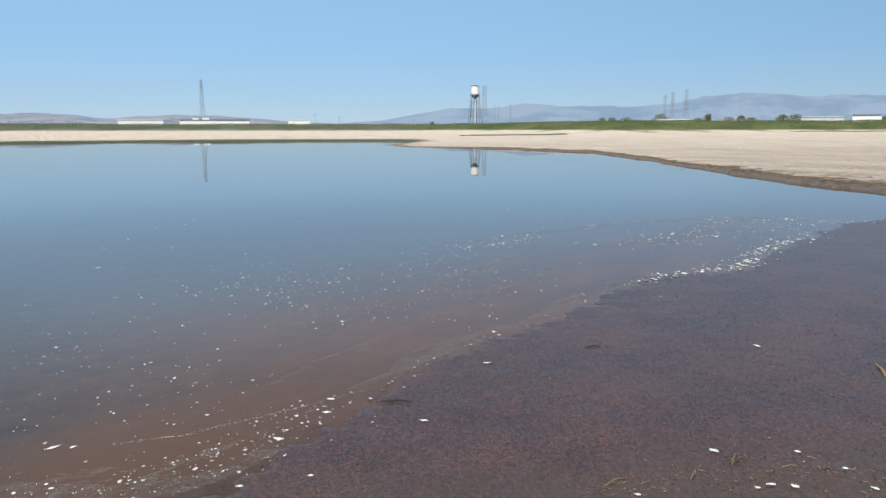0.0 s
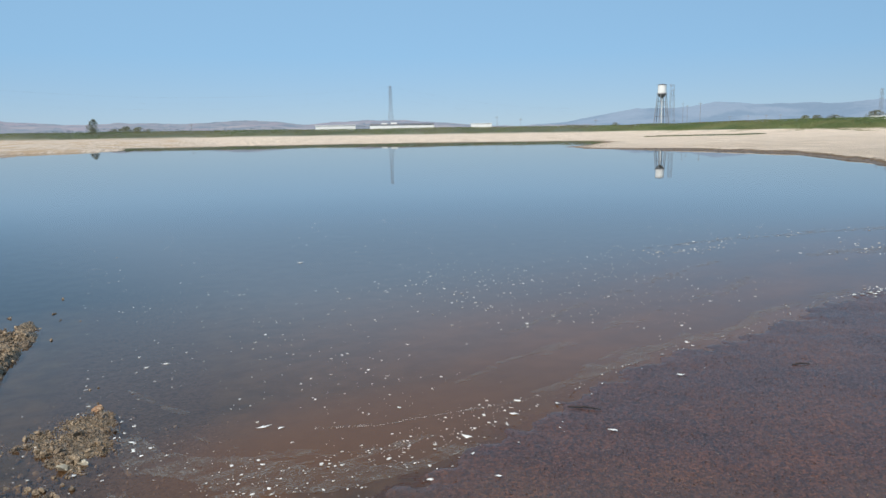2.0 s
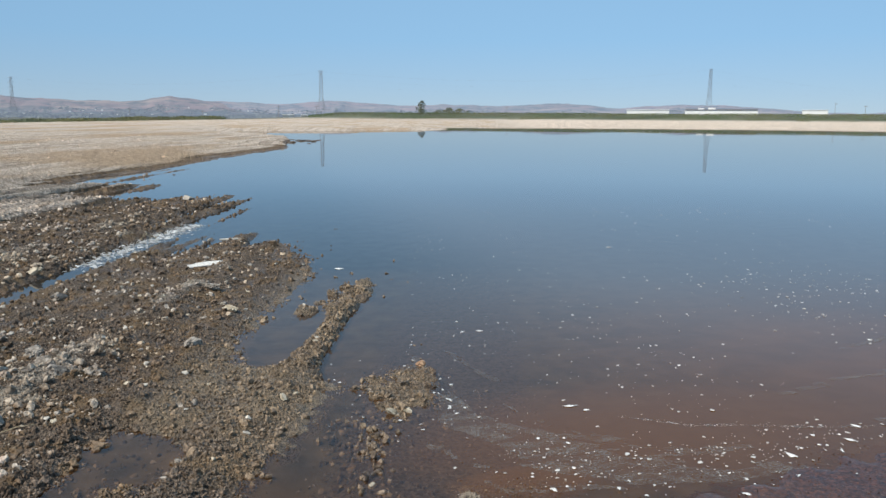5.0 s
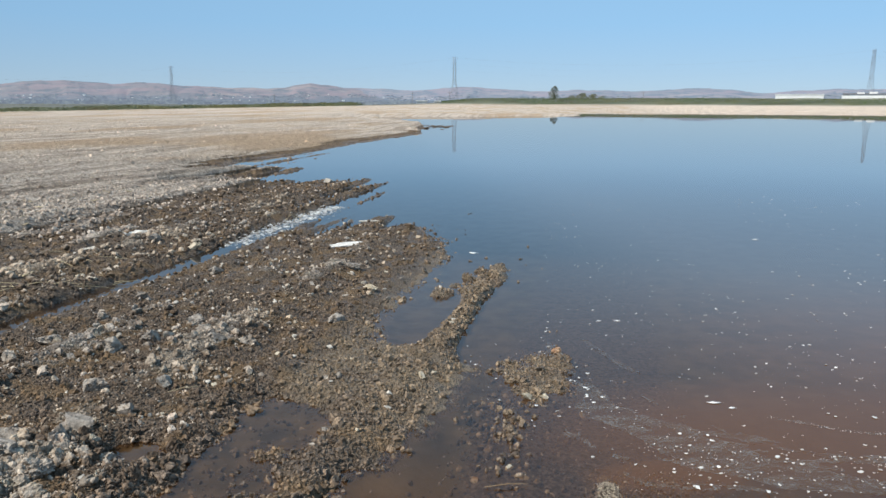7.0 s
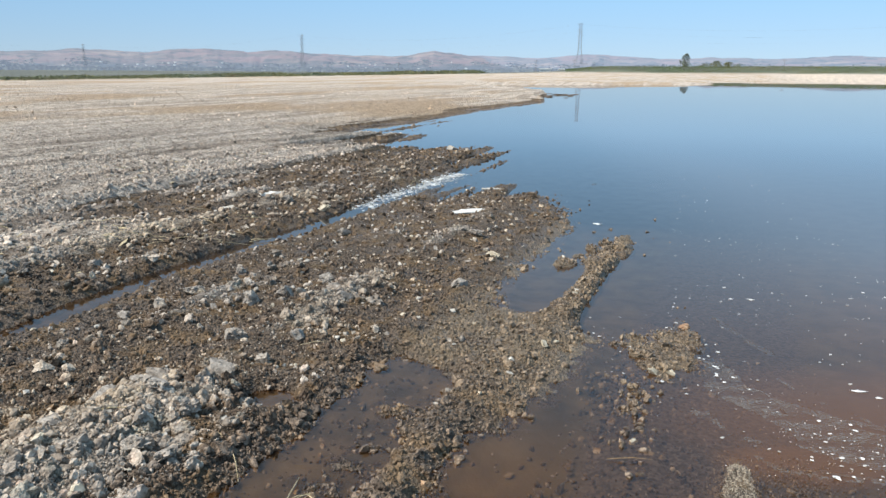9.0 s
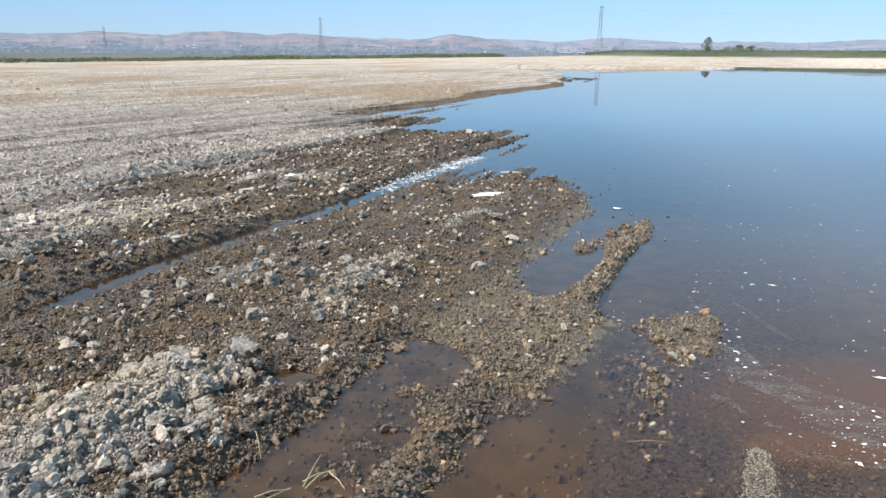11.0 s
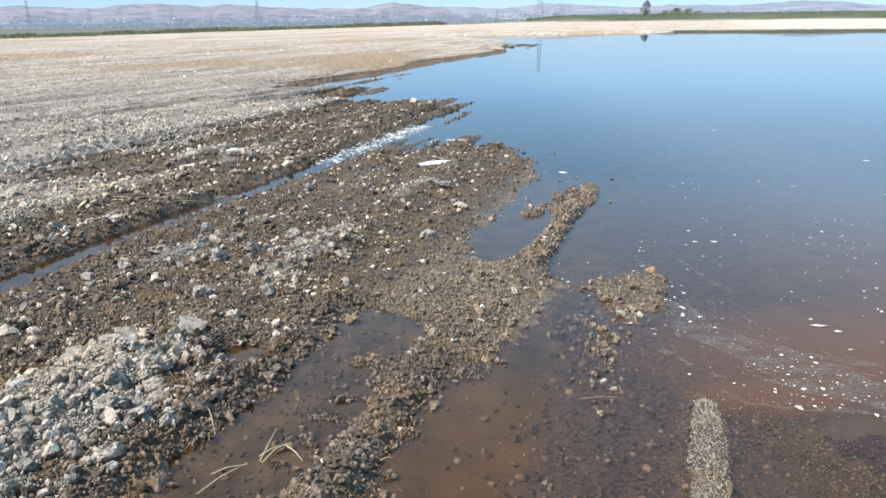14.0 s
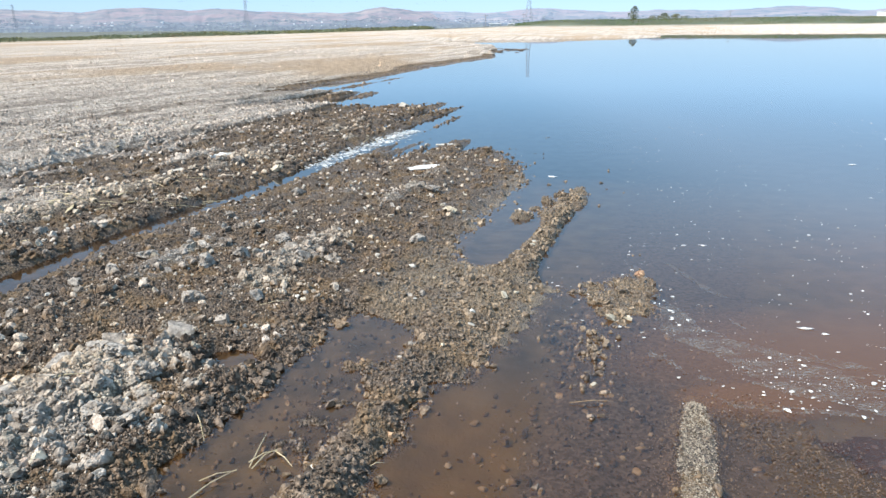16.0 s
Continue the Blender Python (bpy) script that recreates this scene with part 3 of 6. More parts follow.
GRAVEL = k.done(k.mix(k.node("ShaderNodeNewGeometry").outputs["Random Per Island"], (0.24, 0.200, 0.150), (0.42, 0.355, 0.270)), 0.85)
k = Mat("ochre_crumb")
RIM_BIT = k.done(k.mix(k.node("ShaderNodeNewGeometry").outputs["Random Per Island"], (0.030, 0.019, 0.016), (0.175, 0.112, 0.066)), 0.6)
k = Mat("scum_crumb")
k.bump(k.noise(200.0), 0.5, 0.004)
SCUM_BIT = k.done(k.mix(k.node("ShaderNodeNewGeometry").outputs["Random Per Island"], (0.026, 0.014, 0.012), (0.105, 0.053, 0.034)), 0.5, 0, 0.4)
STEEL = plain("galvanised_steel", (0.27, 0.285, 0.31), 0.55, 0.2, 1.0, 0.15)
WHITE = plain("white_paint", (0.80, 0.80, 0.78), 0.5, 0, 0.3, 0.06)
DARK_ROOF = plain("dark_roof", (0.14, 0.13, 0.13), 0.7, 0, 0.3, 0.2)
GREY_WALL = plain("grey_wall", (0.55, 0.56, 0.56), 0.6, 0, 0.3, 0.1)
STRAW = plain("dry_straw", (0.46, 0.37, 0.22), 0.7, 0, 80, 0.25)


def foliage(name, a, b):
    k = Mat(name)
    g = k.node("ShaderNodeNewGeometry")
    c = k.mix(g.outputs["Random Per Island"], a, b)
    c = k.mix(k.ramp(k.noise(0.05, 3), 0.4, 0.62), c, (0.15, 0.155, 0.06))
    c = k.mix(k.ramp(k.noise(0.11, 4, 0.65), 0.54, 0.66, 0.0, 0.8), c, (0.115, 0.092, 0.045))
    return k.done(c, 0.65)


LEAF = foliage("weed_leaf", (0.055, 0.092, 0.022), (0.125, 0.165, 0.045))
# leaf colours lifted towards pale grey, so haze is part of the colour
TREE_LEAF = foliage("hazy_tree_leaf", (0.140, 0.160, 0.135), (0.235, 0.255, 0.205))
LEAF_DARK = foliage("tree_leaf", (0.085, 0.108, 0.062), (0.16, 0.19, 0.105))

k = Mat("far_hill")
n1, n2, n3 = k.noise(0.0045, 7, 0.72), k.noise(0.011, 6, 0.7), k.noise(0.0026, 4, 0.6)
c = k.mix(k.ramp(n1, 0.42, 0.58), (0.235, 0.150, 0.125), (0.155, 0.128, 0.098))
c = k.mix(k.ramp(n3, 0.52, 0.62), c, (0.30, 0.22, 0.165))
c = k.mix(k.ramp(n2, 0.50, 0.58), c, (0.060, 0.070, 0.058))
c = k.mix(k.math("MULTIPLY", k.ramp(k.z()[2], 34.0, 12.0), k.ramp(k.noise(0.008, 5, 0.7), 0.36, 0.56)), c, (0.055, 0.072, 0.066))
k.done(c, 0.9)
# distance haze painted in: a blue glow here and a bluish base mix below
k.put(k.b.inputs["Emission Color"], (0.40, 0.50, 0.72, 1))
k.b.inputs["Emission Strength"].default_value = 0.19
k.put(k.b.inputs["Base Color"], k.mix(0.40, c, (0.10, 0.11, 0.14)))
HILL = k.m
# same hill material with a stronger blue glow, for thicker painted haze
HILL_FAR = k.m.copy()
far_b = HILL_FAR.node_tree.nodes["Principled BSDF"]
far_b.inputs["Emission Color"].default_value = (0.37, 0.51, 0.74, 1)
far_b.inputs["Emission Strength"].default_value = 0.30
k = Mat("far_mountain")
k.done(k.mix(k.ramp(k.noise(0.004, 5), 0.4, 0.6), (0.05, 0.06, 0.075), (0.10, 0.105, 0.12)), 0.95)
# the haze over the range is this sky-blue glow plus the bluish base colours
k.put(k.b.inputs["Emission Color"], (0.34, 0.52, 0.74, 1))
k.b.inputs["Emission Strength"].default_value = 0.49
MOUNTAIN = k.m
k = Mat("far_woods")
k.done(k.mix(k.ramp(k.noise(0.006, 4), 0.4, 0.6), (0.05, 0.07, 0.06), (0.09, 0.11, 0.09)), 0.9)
# grey-blue glow put into the woods as distance haze
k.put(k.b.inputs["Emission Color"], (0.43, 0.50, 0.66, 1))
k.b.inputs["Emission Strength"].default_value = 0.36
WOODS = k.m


# ---- mesh helpers ----
def mesh_object(name, verts, faces, material, parent=None, smooth=False):
    me = bpy.data.meshes.new(name)
    verts = np.asarray(verts, np.float32)
    faces = np.asarray(faces, np.int32)
    me.vertices.add(len(verts))
    me.vertices.foreach_set("co", verts.ravel())
    w = faces.shape[1]
    me.loops.add(faces.size)
    me.loops.foreach_set("vertex_index", faces.ravel())
    me.polygons.add(len(faces))
    me.polygons.foreach_set("loop_start", np.arange(0, faces.size, w, dtype=np.int32))
    me.polygons.foreach_set("use_smooth", np.full(len(faces), smooth))
    me.update(calc_edges=True)
    me.validate()
    me.materials.append(material)
    ob = new(name, me)
    if parent:
        ob.parent = parent
    return ob


def part(name, bm, material, parent, label=""):
    me = bpy.data.meshes.new(name)
    bm.to_mesh(me)
    bm.free()
    me.materials.append(material)
    ob = new(name, me)
    ob.parent = parent
    return tagged(ob, label)


def grid(xs, ys, z):
    gx, gy = np.meshgrid(xs, ys)
    verts = np.stack([gx, gy, z(gx, gy)], -1).reshape(-1, 3)
    n, m = len(xs), len(ys)
    i = (np.arange(m - 1)[:, None] * n + np.arange(n - 1)[None]).ravel()
    return verts, np.stack([i, i + 1, i + 1 + n, i + n], -1)


def swell(lo, hi, step, rate, reach_lo, reach_hi):
    """Coordinates with an even step between lo and hi that widens outwards."""
    mid = np.arange(lo, hi + step / 2, step)

    def out(reach):
        v, s = [], step
        total = 0.0
        while total < reach:
            s *= rate if total < 26 else 1.06
            total += s
            v.append(total)
        return np.array(v)
    return np.r_[lo - out(reach_lo)[::-1], mid, mid[-1] + out(reach_hi)]


# ---- ground and water ----
xs = swell(-3.1, 1.4, 0.020, 1.022, 4600, 4600)
ys = swell(1.6, 5.6, 0.020, 1.022, 900, 4600)
gv, gf = grid(xs, ys, land)
ground = mesh_object("ground", gv, gf, SOIL, smooth=True)
tagged(ground, "pale dry silt field with dark wet wheel-rutted mud along a pond", "ground", kind="stuff")
ground["kind"] = "structure"

wv, wf = grid(np.array([-12.0, -4, 4, 20, 60, 120]), np.array([-9.0, 0, 10, 40, 80, 122]), lambda a, b: a * 0)
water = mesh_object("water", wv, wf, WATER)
tagged(water, "still shallow pond, blue with reflected sky and murky brown close by", "water", kind="structure")

# the scum lies as one thin sheet on the shallows
mx, my = swell(0.8, 5.5, 0.018, 1.014, 0.3, 14), swell(0.2, 3.0, 0.018, 1.03, 6, 0.3)
mv, mf = grid(mx, my, lambda a, b: 0.006 + 0.004 * fbm(a, b, 0.22, 4, 51))
md = outside(mv[:, 0], mv[:, 1], MAT) + 0.16 * fbm(mv[:, 0], mv[:, 1], 0.6, 4, 52) + 0.12 * fbm(mv[:, 0], mv[:, 1], 0.12, 3, 53)
md = md + 0.16 * sm(1.9, 1.5, mv[:, 0]) * sm(2.75, 2.5, mv[:, 1])
mv[:, 2] -= 0.012 * sm(-0.12, 0.02, md)
mf = mf[(md[mf] < 0.03).all(1)]
used = np.unique(mf)
remap = np.zeros(len(mv), np.int64)
remap[used] = np.arange(len(used))
scum = mesh_object("scum_mat", mv[used], remap[mf], SCUM, smooth=True)
tagged(scum, "dark reddish-brown granular scum lying on the pond's shallows", "scum", kind="stuff")


# ---- distance ----
def hill_height(A, R, r0, r1, profile, seed):
    t = np.clip((R - r0) / (r1 - r0), 0, 1)
    crest = np.tan(np.radians(np.interp(np.degrees(A), *profile) + 0.18 * fbm(A * 57, A * 0, 3.2, 5, seed + 3, 0.6))) * r1
    n = fbm(R * np.sin(A), R * np.cos(A), 420, 6, seed, 0.6)
    n = n + 0.7 * np.abs(fbm(A * 57 + 0.8 * fbm(A * 57, R / 500, 1.5, 3, seed + 8), R / 700, 1.6, 5, seed + 9))
    return crest * (t**1.3) * (1 + 0.9 * n * (1 - t)) + 0.05 * crest * n - 2 * (1 - t)


def hills(name, az0, az1, r0, r1, profile, material, seed):
    az = np.radians(np.linspace(az0, az1, 900))
    rr = np.linspace(r0, r1, 60)
    A, R = np.meshgrid(az, rr)
    z = hill_height(A, R, r0, r1, profile, seed)
    n_, m_ = len(az), len(rr)
    i = (np.arange(m_ - 1)[:, None] * n_ + np.arange(n_ - 1)[None]).ravel()
    return mesh_object(name, np.stack([R * np.sin(A), R * np.cos(A), z], -1).reshape(-1, 3), np.stack([i, i + 1, i + 1 + n_, i + n_], -1), material, smooth=True)


LEFT = ([-75, -50, -34, -30, -25, -21, -18, -16, -13, -10, -7, -4.3, -2, 3, 5, 8, 11, 14, 17, 20, 25, 28, 32, 34.5, 38, 41, 45, 50, 56],
        [1.0, 1.0, 1.08, 1.27, 1.14, 1.4, 1.22, 1.34, 1.15, 1.07, 1.13, 1.47, 1.18, 1.02, 1.1, 1.22, 1.1, 1.0, 0.95, 0.9, 1.1, 0.88, 1.03, 0.97, 0.88, 0.62, 0.55, 0.5, 0.3])
RIGHT = ([44, 50, 53.5, 56.5, 59, 62, 66, 70, 72, 74.7, 77.6, 79.4, 83.3, 95, 120],
         [0.3, 1.0, 1.52, 1.52, 1.88, 1.75, 1.68, 1.9, 2.28, 2.48, 2.34, 2.16, 2.22, 2.0, 1.6])
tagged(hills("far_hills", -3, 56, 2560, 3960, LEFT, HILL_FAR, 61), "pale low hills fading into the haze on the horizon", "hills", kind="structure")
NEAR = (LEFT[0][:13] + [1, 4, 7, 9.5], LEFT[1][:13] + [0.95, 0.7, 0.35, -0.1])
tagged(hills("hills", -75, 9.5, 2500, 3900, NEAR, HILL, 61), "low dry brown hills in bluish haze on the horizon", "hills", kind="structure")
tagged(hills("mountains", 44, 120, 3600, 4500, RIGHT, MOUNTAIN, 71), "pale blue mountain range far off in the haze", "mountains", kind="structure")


# ---- loose soil, stones, flakes ----
rng = np.random.default_rng(7)


def lump_shape(level, seed, flat=1.0, jag=0.35, cuts=7):
    bm = bmesh.new()
    bmesh.ops.create_icosphere(bm, subdivisions=level, radius=1.0)
    g = np.random.default_rng(seed)
    shift = g.uniform(0, 50, 3)
    for v in bm.verts:
        n = noise.noise(v.co * 1.3 + Vector(shift)) + 0.5 * noise.noise(v.co * 3.1 + Vector(shift)) + (0.35 * noise.noise(v.co * 7.0 + Vector(shift)) if level > 2 else 0) + (0.28 * noise.noise(v.co * 15.0 + Vector(shift)) if level > 3 else 0)
        v.co *= 1 + jag * n + 0.10 * g.uniform(-1, 1)
    for _ in range(cuts):
        way = Vector(g.normal(0, 1, 3)).normalized()
        reach = g.uniform(0.45, 0.8)
        for v in bm.verts:
            over = v.co.dot(way) - reach
            if over > 0:
                v.co -= way * over
    for v in bm.verts:
        v.co.z *= flat
    vs = np.array([v.co[:] for v in bm.verts])
    fs = np.array([[v.index for v in f.verts] for f in bm.faces])
    bm.free()
    return vs, fs


def spin(n, tilt=math.pi):
    """n random turns: about z, then a tilt."""
    a, b, c = rng.uniform(0, 2 * math.pi, n), rng.uniform(-tilt, tilt, n), rng.uniform(-tilt, tilt, n)
    z, x, y = np.zeros((n, 3, 3)), np.zeros((n, 3, 3)), np.zeros((n, 3, 3))
    z[:, 0, 0], z[:, 0, 1], z[:, 1, 0], z[:, 1, 1], z[:, 2, 2] = np.cos(a), -np.sin(a), np.sin(a), np.cos(a), 1
    x[:, 1, 1], x[:, 1, 2], x[:, 2, 1], x[:, 2, 2], x[:, 0, 0] = np.cos(b), -np.sin(b), np.sin(b), np.cos(b), 1
    y[:, 0, 0], y[:, 0, 2], y[:, 2, 0], y[:, 2, 2], y[:, 1, 1] = np.cos(c), np.sin(c), -np.sin(c), np.cos(c), 1
    return z @ x @ y


def strew(name, shapes, places, sizes, material, tilt=math.pi, smooth=False, stretch=0.35):
    """Many small pieces as one mesh."""
    vs, fs, base = [], [], 0
    kind = rng.integers(0, len(shapes), len(places))
    for k, (sv, sf) in enumerate(shapes):
        pick = np.flatnonzero(kind == k)
        if not len(pick):
            continue
        scale = sizes[pick, None] * rng.uniform(1 - stretch, 1 + stretch, (len(pick), 3))
        local = sv[None] * scale[:, None]
        v = np.einsum("nij,nkj->nki", spin(len(pick), tilt), local) + places[pick, None]
        vs.append(v.reshape(-1, 3))
        fs.append((sf[None] + (np.arange(len(pick)) * len(sv))[:, None, None] + base).reshape(-1, sf.shape[1]))
        base += len(pick) * len(sv)
    return mesh_object(name, np.concatenate(vs), np.concatenate(fs), material, smooth=smooth)


def line_points(pts, n, spread):
    pts = np.array(pts, float)
    seg = np.hypot(*np.diff(pts, axis=0).T)
    run = np.r_[0, np.cumsum(seg)]
    t = rng.uniform(0, run[-1], n)
    x, y = np.interp(t, run, pts[:, 0]), np.interp(t, run, pts[:, 1])
    return x + rng.normal(0, spread, n), y + rng.normal(0, spread, n)


def track_points(n, u0, u1, s0, s1):
    u, s = rng.uniform(u0, u1, n), rng.uniform(s0, s1, n)
    return TY * u + TX * s, -TX * u + TY * s


def grains(n, lo, hi, power=2.2):
    return lo + (hi - lo) * rng.uniform(0, 1, n) ** power


ROUGH = [lump_shape(2, k, 0.85, 0.5, 6) for k in range(10)]
def chip_shape(seed):
    """An eight-sided crumb."""
    g = np.random.default_rng(seed)
    v = np.array([(1, 0, 0), (-1, 0, 0), (0, 1, 0), (0, -1, 0), (0, 0, 1), (0, 0, -1)], float) * g.uniform(0.65, 1.3, (6, 1)) + g.normal(0, 0.18, (6, 3))
    f = np.array([(0, 2, 4), (2, 1, 4), (1, 3, 4), (3, 0, 4), (2, 0, 5), (1, 2, 5), (3, 1, 5), (0, 3, 5)])
    return v, f


TINY = [chip_shape(500 + k) for k in range(12)]
SMALL = [lump_shape(1, 20 + k, 0.85, 0.6, 5) for k in range(10)]

places, sizes = [], []


def add_clods(x, y, size, lowest=-0.014, sink=0.3):
    z = land(x, y)
    ok = z > lowest
    places.append(np.stack([x, y, z + size * (0.55 - sink)], -1)[ok])
    sizes.append(size[ok])


# the trampled bench between the ruts, thinning with distance
x, y = track_points(46000, -4.9, -0.75, 0.9, 8.6)
keep = rng.uniform(0, 1, len(x)) < np.minimum(1, (3.2 / np.hypot(x, y)) ** 1.2)
keep &= ~((across(x, y) > -1.75) & (across(x, y) < -0.75) & (rng.uniform(0, 1, len(x)) < 0.45))
add_clods(x[keep], y[keep], grains(keep.sum(), 0.004, 0.024, 3.2))
# a fine crumb close by
x, y = track_points(40000, -3.6, -0.8, 0.9, 5.2)
keep = rng.uniform(0, 1, len(x)) < np.minimum(1, (2.9 / np.hypot(x, y)) ** 1.5)
add_clods(x[keep], y[keep], grains(keep.sum(), 0.0045, 0.0095, 1.5), -0.008, 0.2)
x, y = track_points(5200, -7.5, -1.5, 7.0, 14.0)
add_clods(x, y, grains(len(x), 0.007, 0.034, 3.0))
x, y = track_points(48000, -15.0, -4.4, 1.5, 19.0)
lane = np.sin((across(x, y) + 0.10 * fbm(across(x, y), along(x, y), 2.2, 2, 41)) * 2 * math.pi / 0.62) * 0.5 + 0.5
keep = (rng.uniform(0, 1, len(x)) < 0.12 + 0.88 * lane**2) & (rng.uniform(0, 1, len(x)) < (6.0 / np.maximum(6.0, np.hypot(x, y))) ** 1.6 * (1 - 0.8 * sm(9, 14, np.hypot(x, y))))
add_clods(x[keep], y[keep], grains(keep.sum(), 0.006, 0.028, 3.0), 0.0, 0.25)
x, y = track_points(5000, -9.0, -3.9, 0.5, 9.0)
add_clods(x, y, grains(len(x), 0.006, 0.03, 3.0))
# the dry field
n = 3200
r_, a_ = 4 + 60 * rng.uniform(0, 1, n) ** 1.5, np.radians(rng.uniform(-44, 4, n))
x, y = r_ * np.sin(a_), r_ * np.cos(a_)
lane = np.sin((across(x, y) + 0.15 * fbm(x, y, 3.0, 2, 45)) * 2 * math.pi / 0.9) * 0.5 + 0.5
ok = (across(x, y) < -4.6) & (rng.uniform(0, 1, n) < 0.15 + 0.85 * lane**2)
add_clods(x[ok], y[ok], grains(ok.sum(), 0.007, 0.026, 3.2) * (1 + r_[ok] / 50), 0.02, 0.42)
# lumps thrown up along the wet band
x, y = track_points(3000, -6.7, -4.1, 3.0, 13.0)
add_clods(x, y, grains(3000, 0.010, 0.042, 2.6), 0.0, 0.2)
# dried clods heaped up beside the near puddle
for n, u0, us, s0, s1, lo, hi in ((3400, -2.25, 0.30, 0.9, 2.65, 0.0045, 0.034), (180, -2.42, 0.20, 3.3, 4.6, 0.010, 0.036), (260, -3.12, 0.11, 2.1, 4.6, 0.010, 0.04),
                                  (160, -1.75, 0.10, 1.6, 3.4, 0.012, 0.035), (400, -1.05, 0.09, 1.0, 4.2, 0.008, 0.024), (220, -4.15, 0.07, 3.0, 8.0, 0.012, 0.035)):
    u, s = rng.normal(u0, us, n), rng.uniform(s0, s1, n)
    add_clods(TY * u + TX * s, -TX * u + TY * s, grains(n, lo, hi, 4.5), sink=0.25)
u, s = rng.normal(-2.3, 0.3, 12000), rng.uniform(0.9, 2.8, 12000)
add_clods(TY * u + TX * s, -TX * u + TY * s, grains(12000, 0.0035, 0.0085, 1.5), sink=0.1)
# lumps all along the narrow finger of mud and its broken end
u, s = rng.normal(-0.95, 0.07, 1300), rng.uniform(4.2, 6.6, 1300)
add_clods(TY * u + TX * s, -TX * u + TY * s, grains(1300, 0.005, 0.020, 2.4), -0.004, 0.25)
x, y = line_points([(0.60, 5.76), (0.80, 5.98), (0.98, 6.34), (1.10, 6.62)], 150, 0.05)
add_clods(x, y, grains(150, 0.005, 0.020, 1.8), -0.03, 0.1)
# rubble in the shallows, the little isle and the gravel bar
x, y = track_points(700, -0.58, -0.02, 1.2, 4.35)
add_clods(x, y, grains(len(x), 0.006, 0.022), -0.06, 0.1)
x, y = track_points(2000, -0.62, 0.5, 1.2, 4.1)
add_clods(x, y, grains(len(x), 0.0035, 0.009, 1.6), -0.06, 0.0)
x, y = rng.normal(0.62, 0.07, 160), rng.uniform(2.9, 3.6, 160)
add_clods(x, y, grains(160, 0.008, 0.024), -0.06, -0.1)
u, s = rng.uniform(-0.68, -0.02, 5200), rng.uniform(3.2, 4.6, 5200)
add_clods(TY * u + TX * s, -TX * u + TY * s, grains(5200, 0.003, 0.008, 2.2), -0.012, 0.3)
s = rng.uniform(1.3, 2.98, 7500)
u = 0.1 + rng.normal(0, 1, 7500) * (0.035 + 0.03 * sm(2.95, 2.5, s))
x, y = TY * u + TX * s, -TX * u + TY * s
z = land(x, y)
x, y, z = x[z > -0.034], y[z > -0.034], z[z > -0.034]
size = grains(len(x), 0.0016, 0.0038, 2.0)
tagged(strew("bar_gravel", TINY, np.stack([x, y, z + size * 0.4], -1), size, GRAVEL), "fine pale gravel on a low bar in the shallows", "gravel", kind="stuff")
x, y = track_points(1300, -1.8, -1.05, 1.0, 3.4)
add_clods(x, y, grains(1300, 0.004, 0.018, 2.8), -0.06, 0.3)
x, y = track_points(500, -0.85, 1.5, 1.2, 2.9)
add_clods(x, y, grains(500, 0.006, 0.022), -0.08, 0.2)
# stray lumps in the water off the mud's rim
for cx, cy, n in ((0.85, 8.9, 7), (0.9, 8.0, 6), (1.34, 10.3, 2), (1.4, 7.0, 3), (0.9, 6.2, 9), (1.1, 6.9, 7), (-0.4, 14.5, 6), (1.27, 4.64, 3), (0.3, 9.3, 9), (2.6, 9.8, 1), (1.7, 7.8, 1)):
    x, y = rng.normal(cx, 0.16, n), rng.normal(cy, 0.2, n)
    size = grains(n, 0.009, 0.028)
    places.append(np.stack([x, y, np.full(n, 0.001)], -1))
    sizes.append(size)
P, S = np.concatenate(places), np.concatenate(sizes)
big, tiny = S > 0.021, S < 0.0095
near = np.flatnonzero(big & (np.hypot(P[:, 0], P[:, 1]) < 6.0))
single = near[np.argsort(-S[near])][:260]
big[single] = False
shared_clod = [mesh_object("mud_clod", *lump_shape(4, 700 + k, 0.8, 0.5, 6), CLOD_ONE) for k in range(10)]
for n, i in enumerate(single):
    ob = shared_clod[n] if n < 10 else new("mud_clod", shared_clod[n % 10].data)
    ob.location, ob.scale = P[i], [S[i] * random.uniform(0.75, 1.25) for _ in range(3)]
    ob.rotation_euler = [random.uniform(0, 6.28) for _ in range(3)]
    tagged(ob, "rough clod of silt lying on the trampled mud", "clod", "mud clods")
rest = np.ones(len(S), bool)
rest[single] = False
here = big & (np.hypot(P[:, 0], P[:, 1]) < 8.5)
tagged(strew("mud_clods", ROUGH, P[here], S[here], CLOD), "rough clods of grey-brown mud, dry and pale on top", "clods", kind="stuff")
tagged(strew("far_clods", SMALL, P[big & ~here], S[big & ~here], CLOD), "pale clods of silt scattered over the field", "clods", kind="stuff")
u, s = rng.uniform(-14.0, -6.2, 76000), rng.uniform(2.5, 17.0, 76000)
lane = np.sin((u + 0.10 * fbm(u, s, 2.2, 2, 41)) * 2 * math.pi / 0.62) * 0.5 + 0.5
ok = rng.uniform(0, 1, len(u)) < (0.2 + 0.8 * lane**2) * np.minimum(1, 9.0 / np.hypot(u, s)) * (1 - 0.85 * sm(9, 15, np.hypot(u, s)))
u, s = u[ok], s[ok]
x, y, size = TY * u + TX * s, -TX * u + TY * s, grains(len(u), 0.006, 0.026, 2.6)
u2, s2 = rng.uniform(-34.0, -8.0, 3000), rng.uniform(12.0, 46.0, 3000)
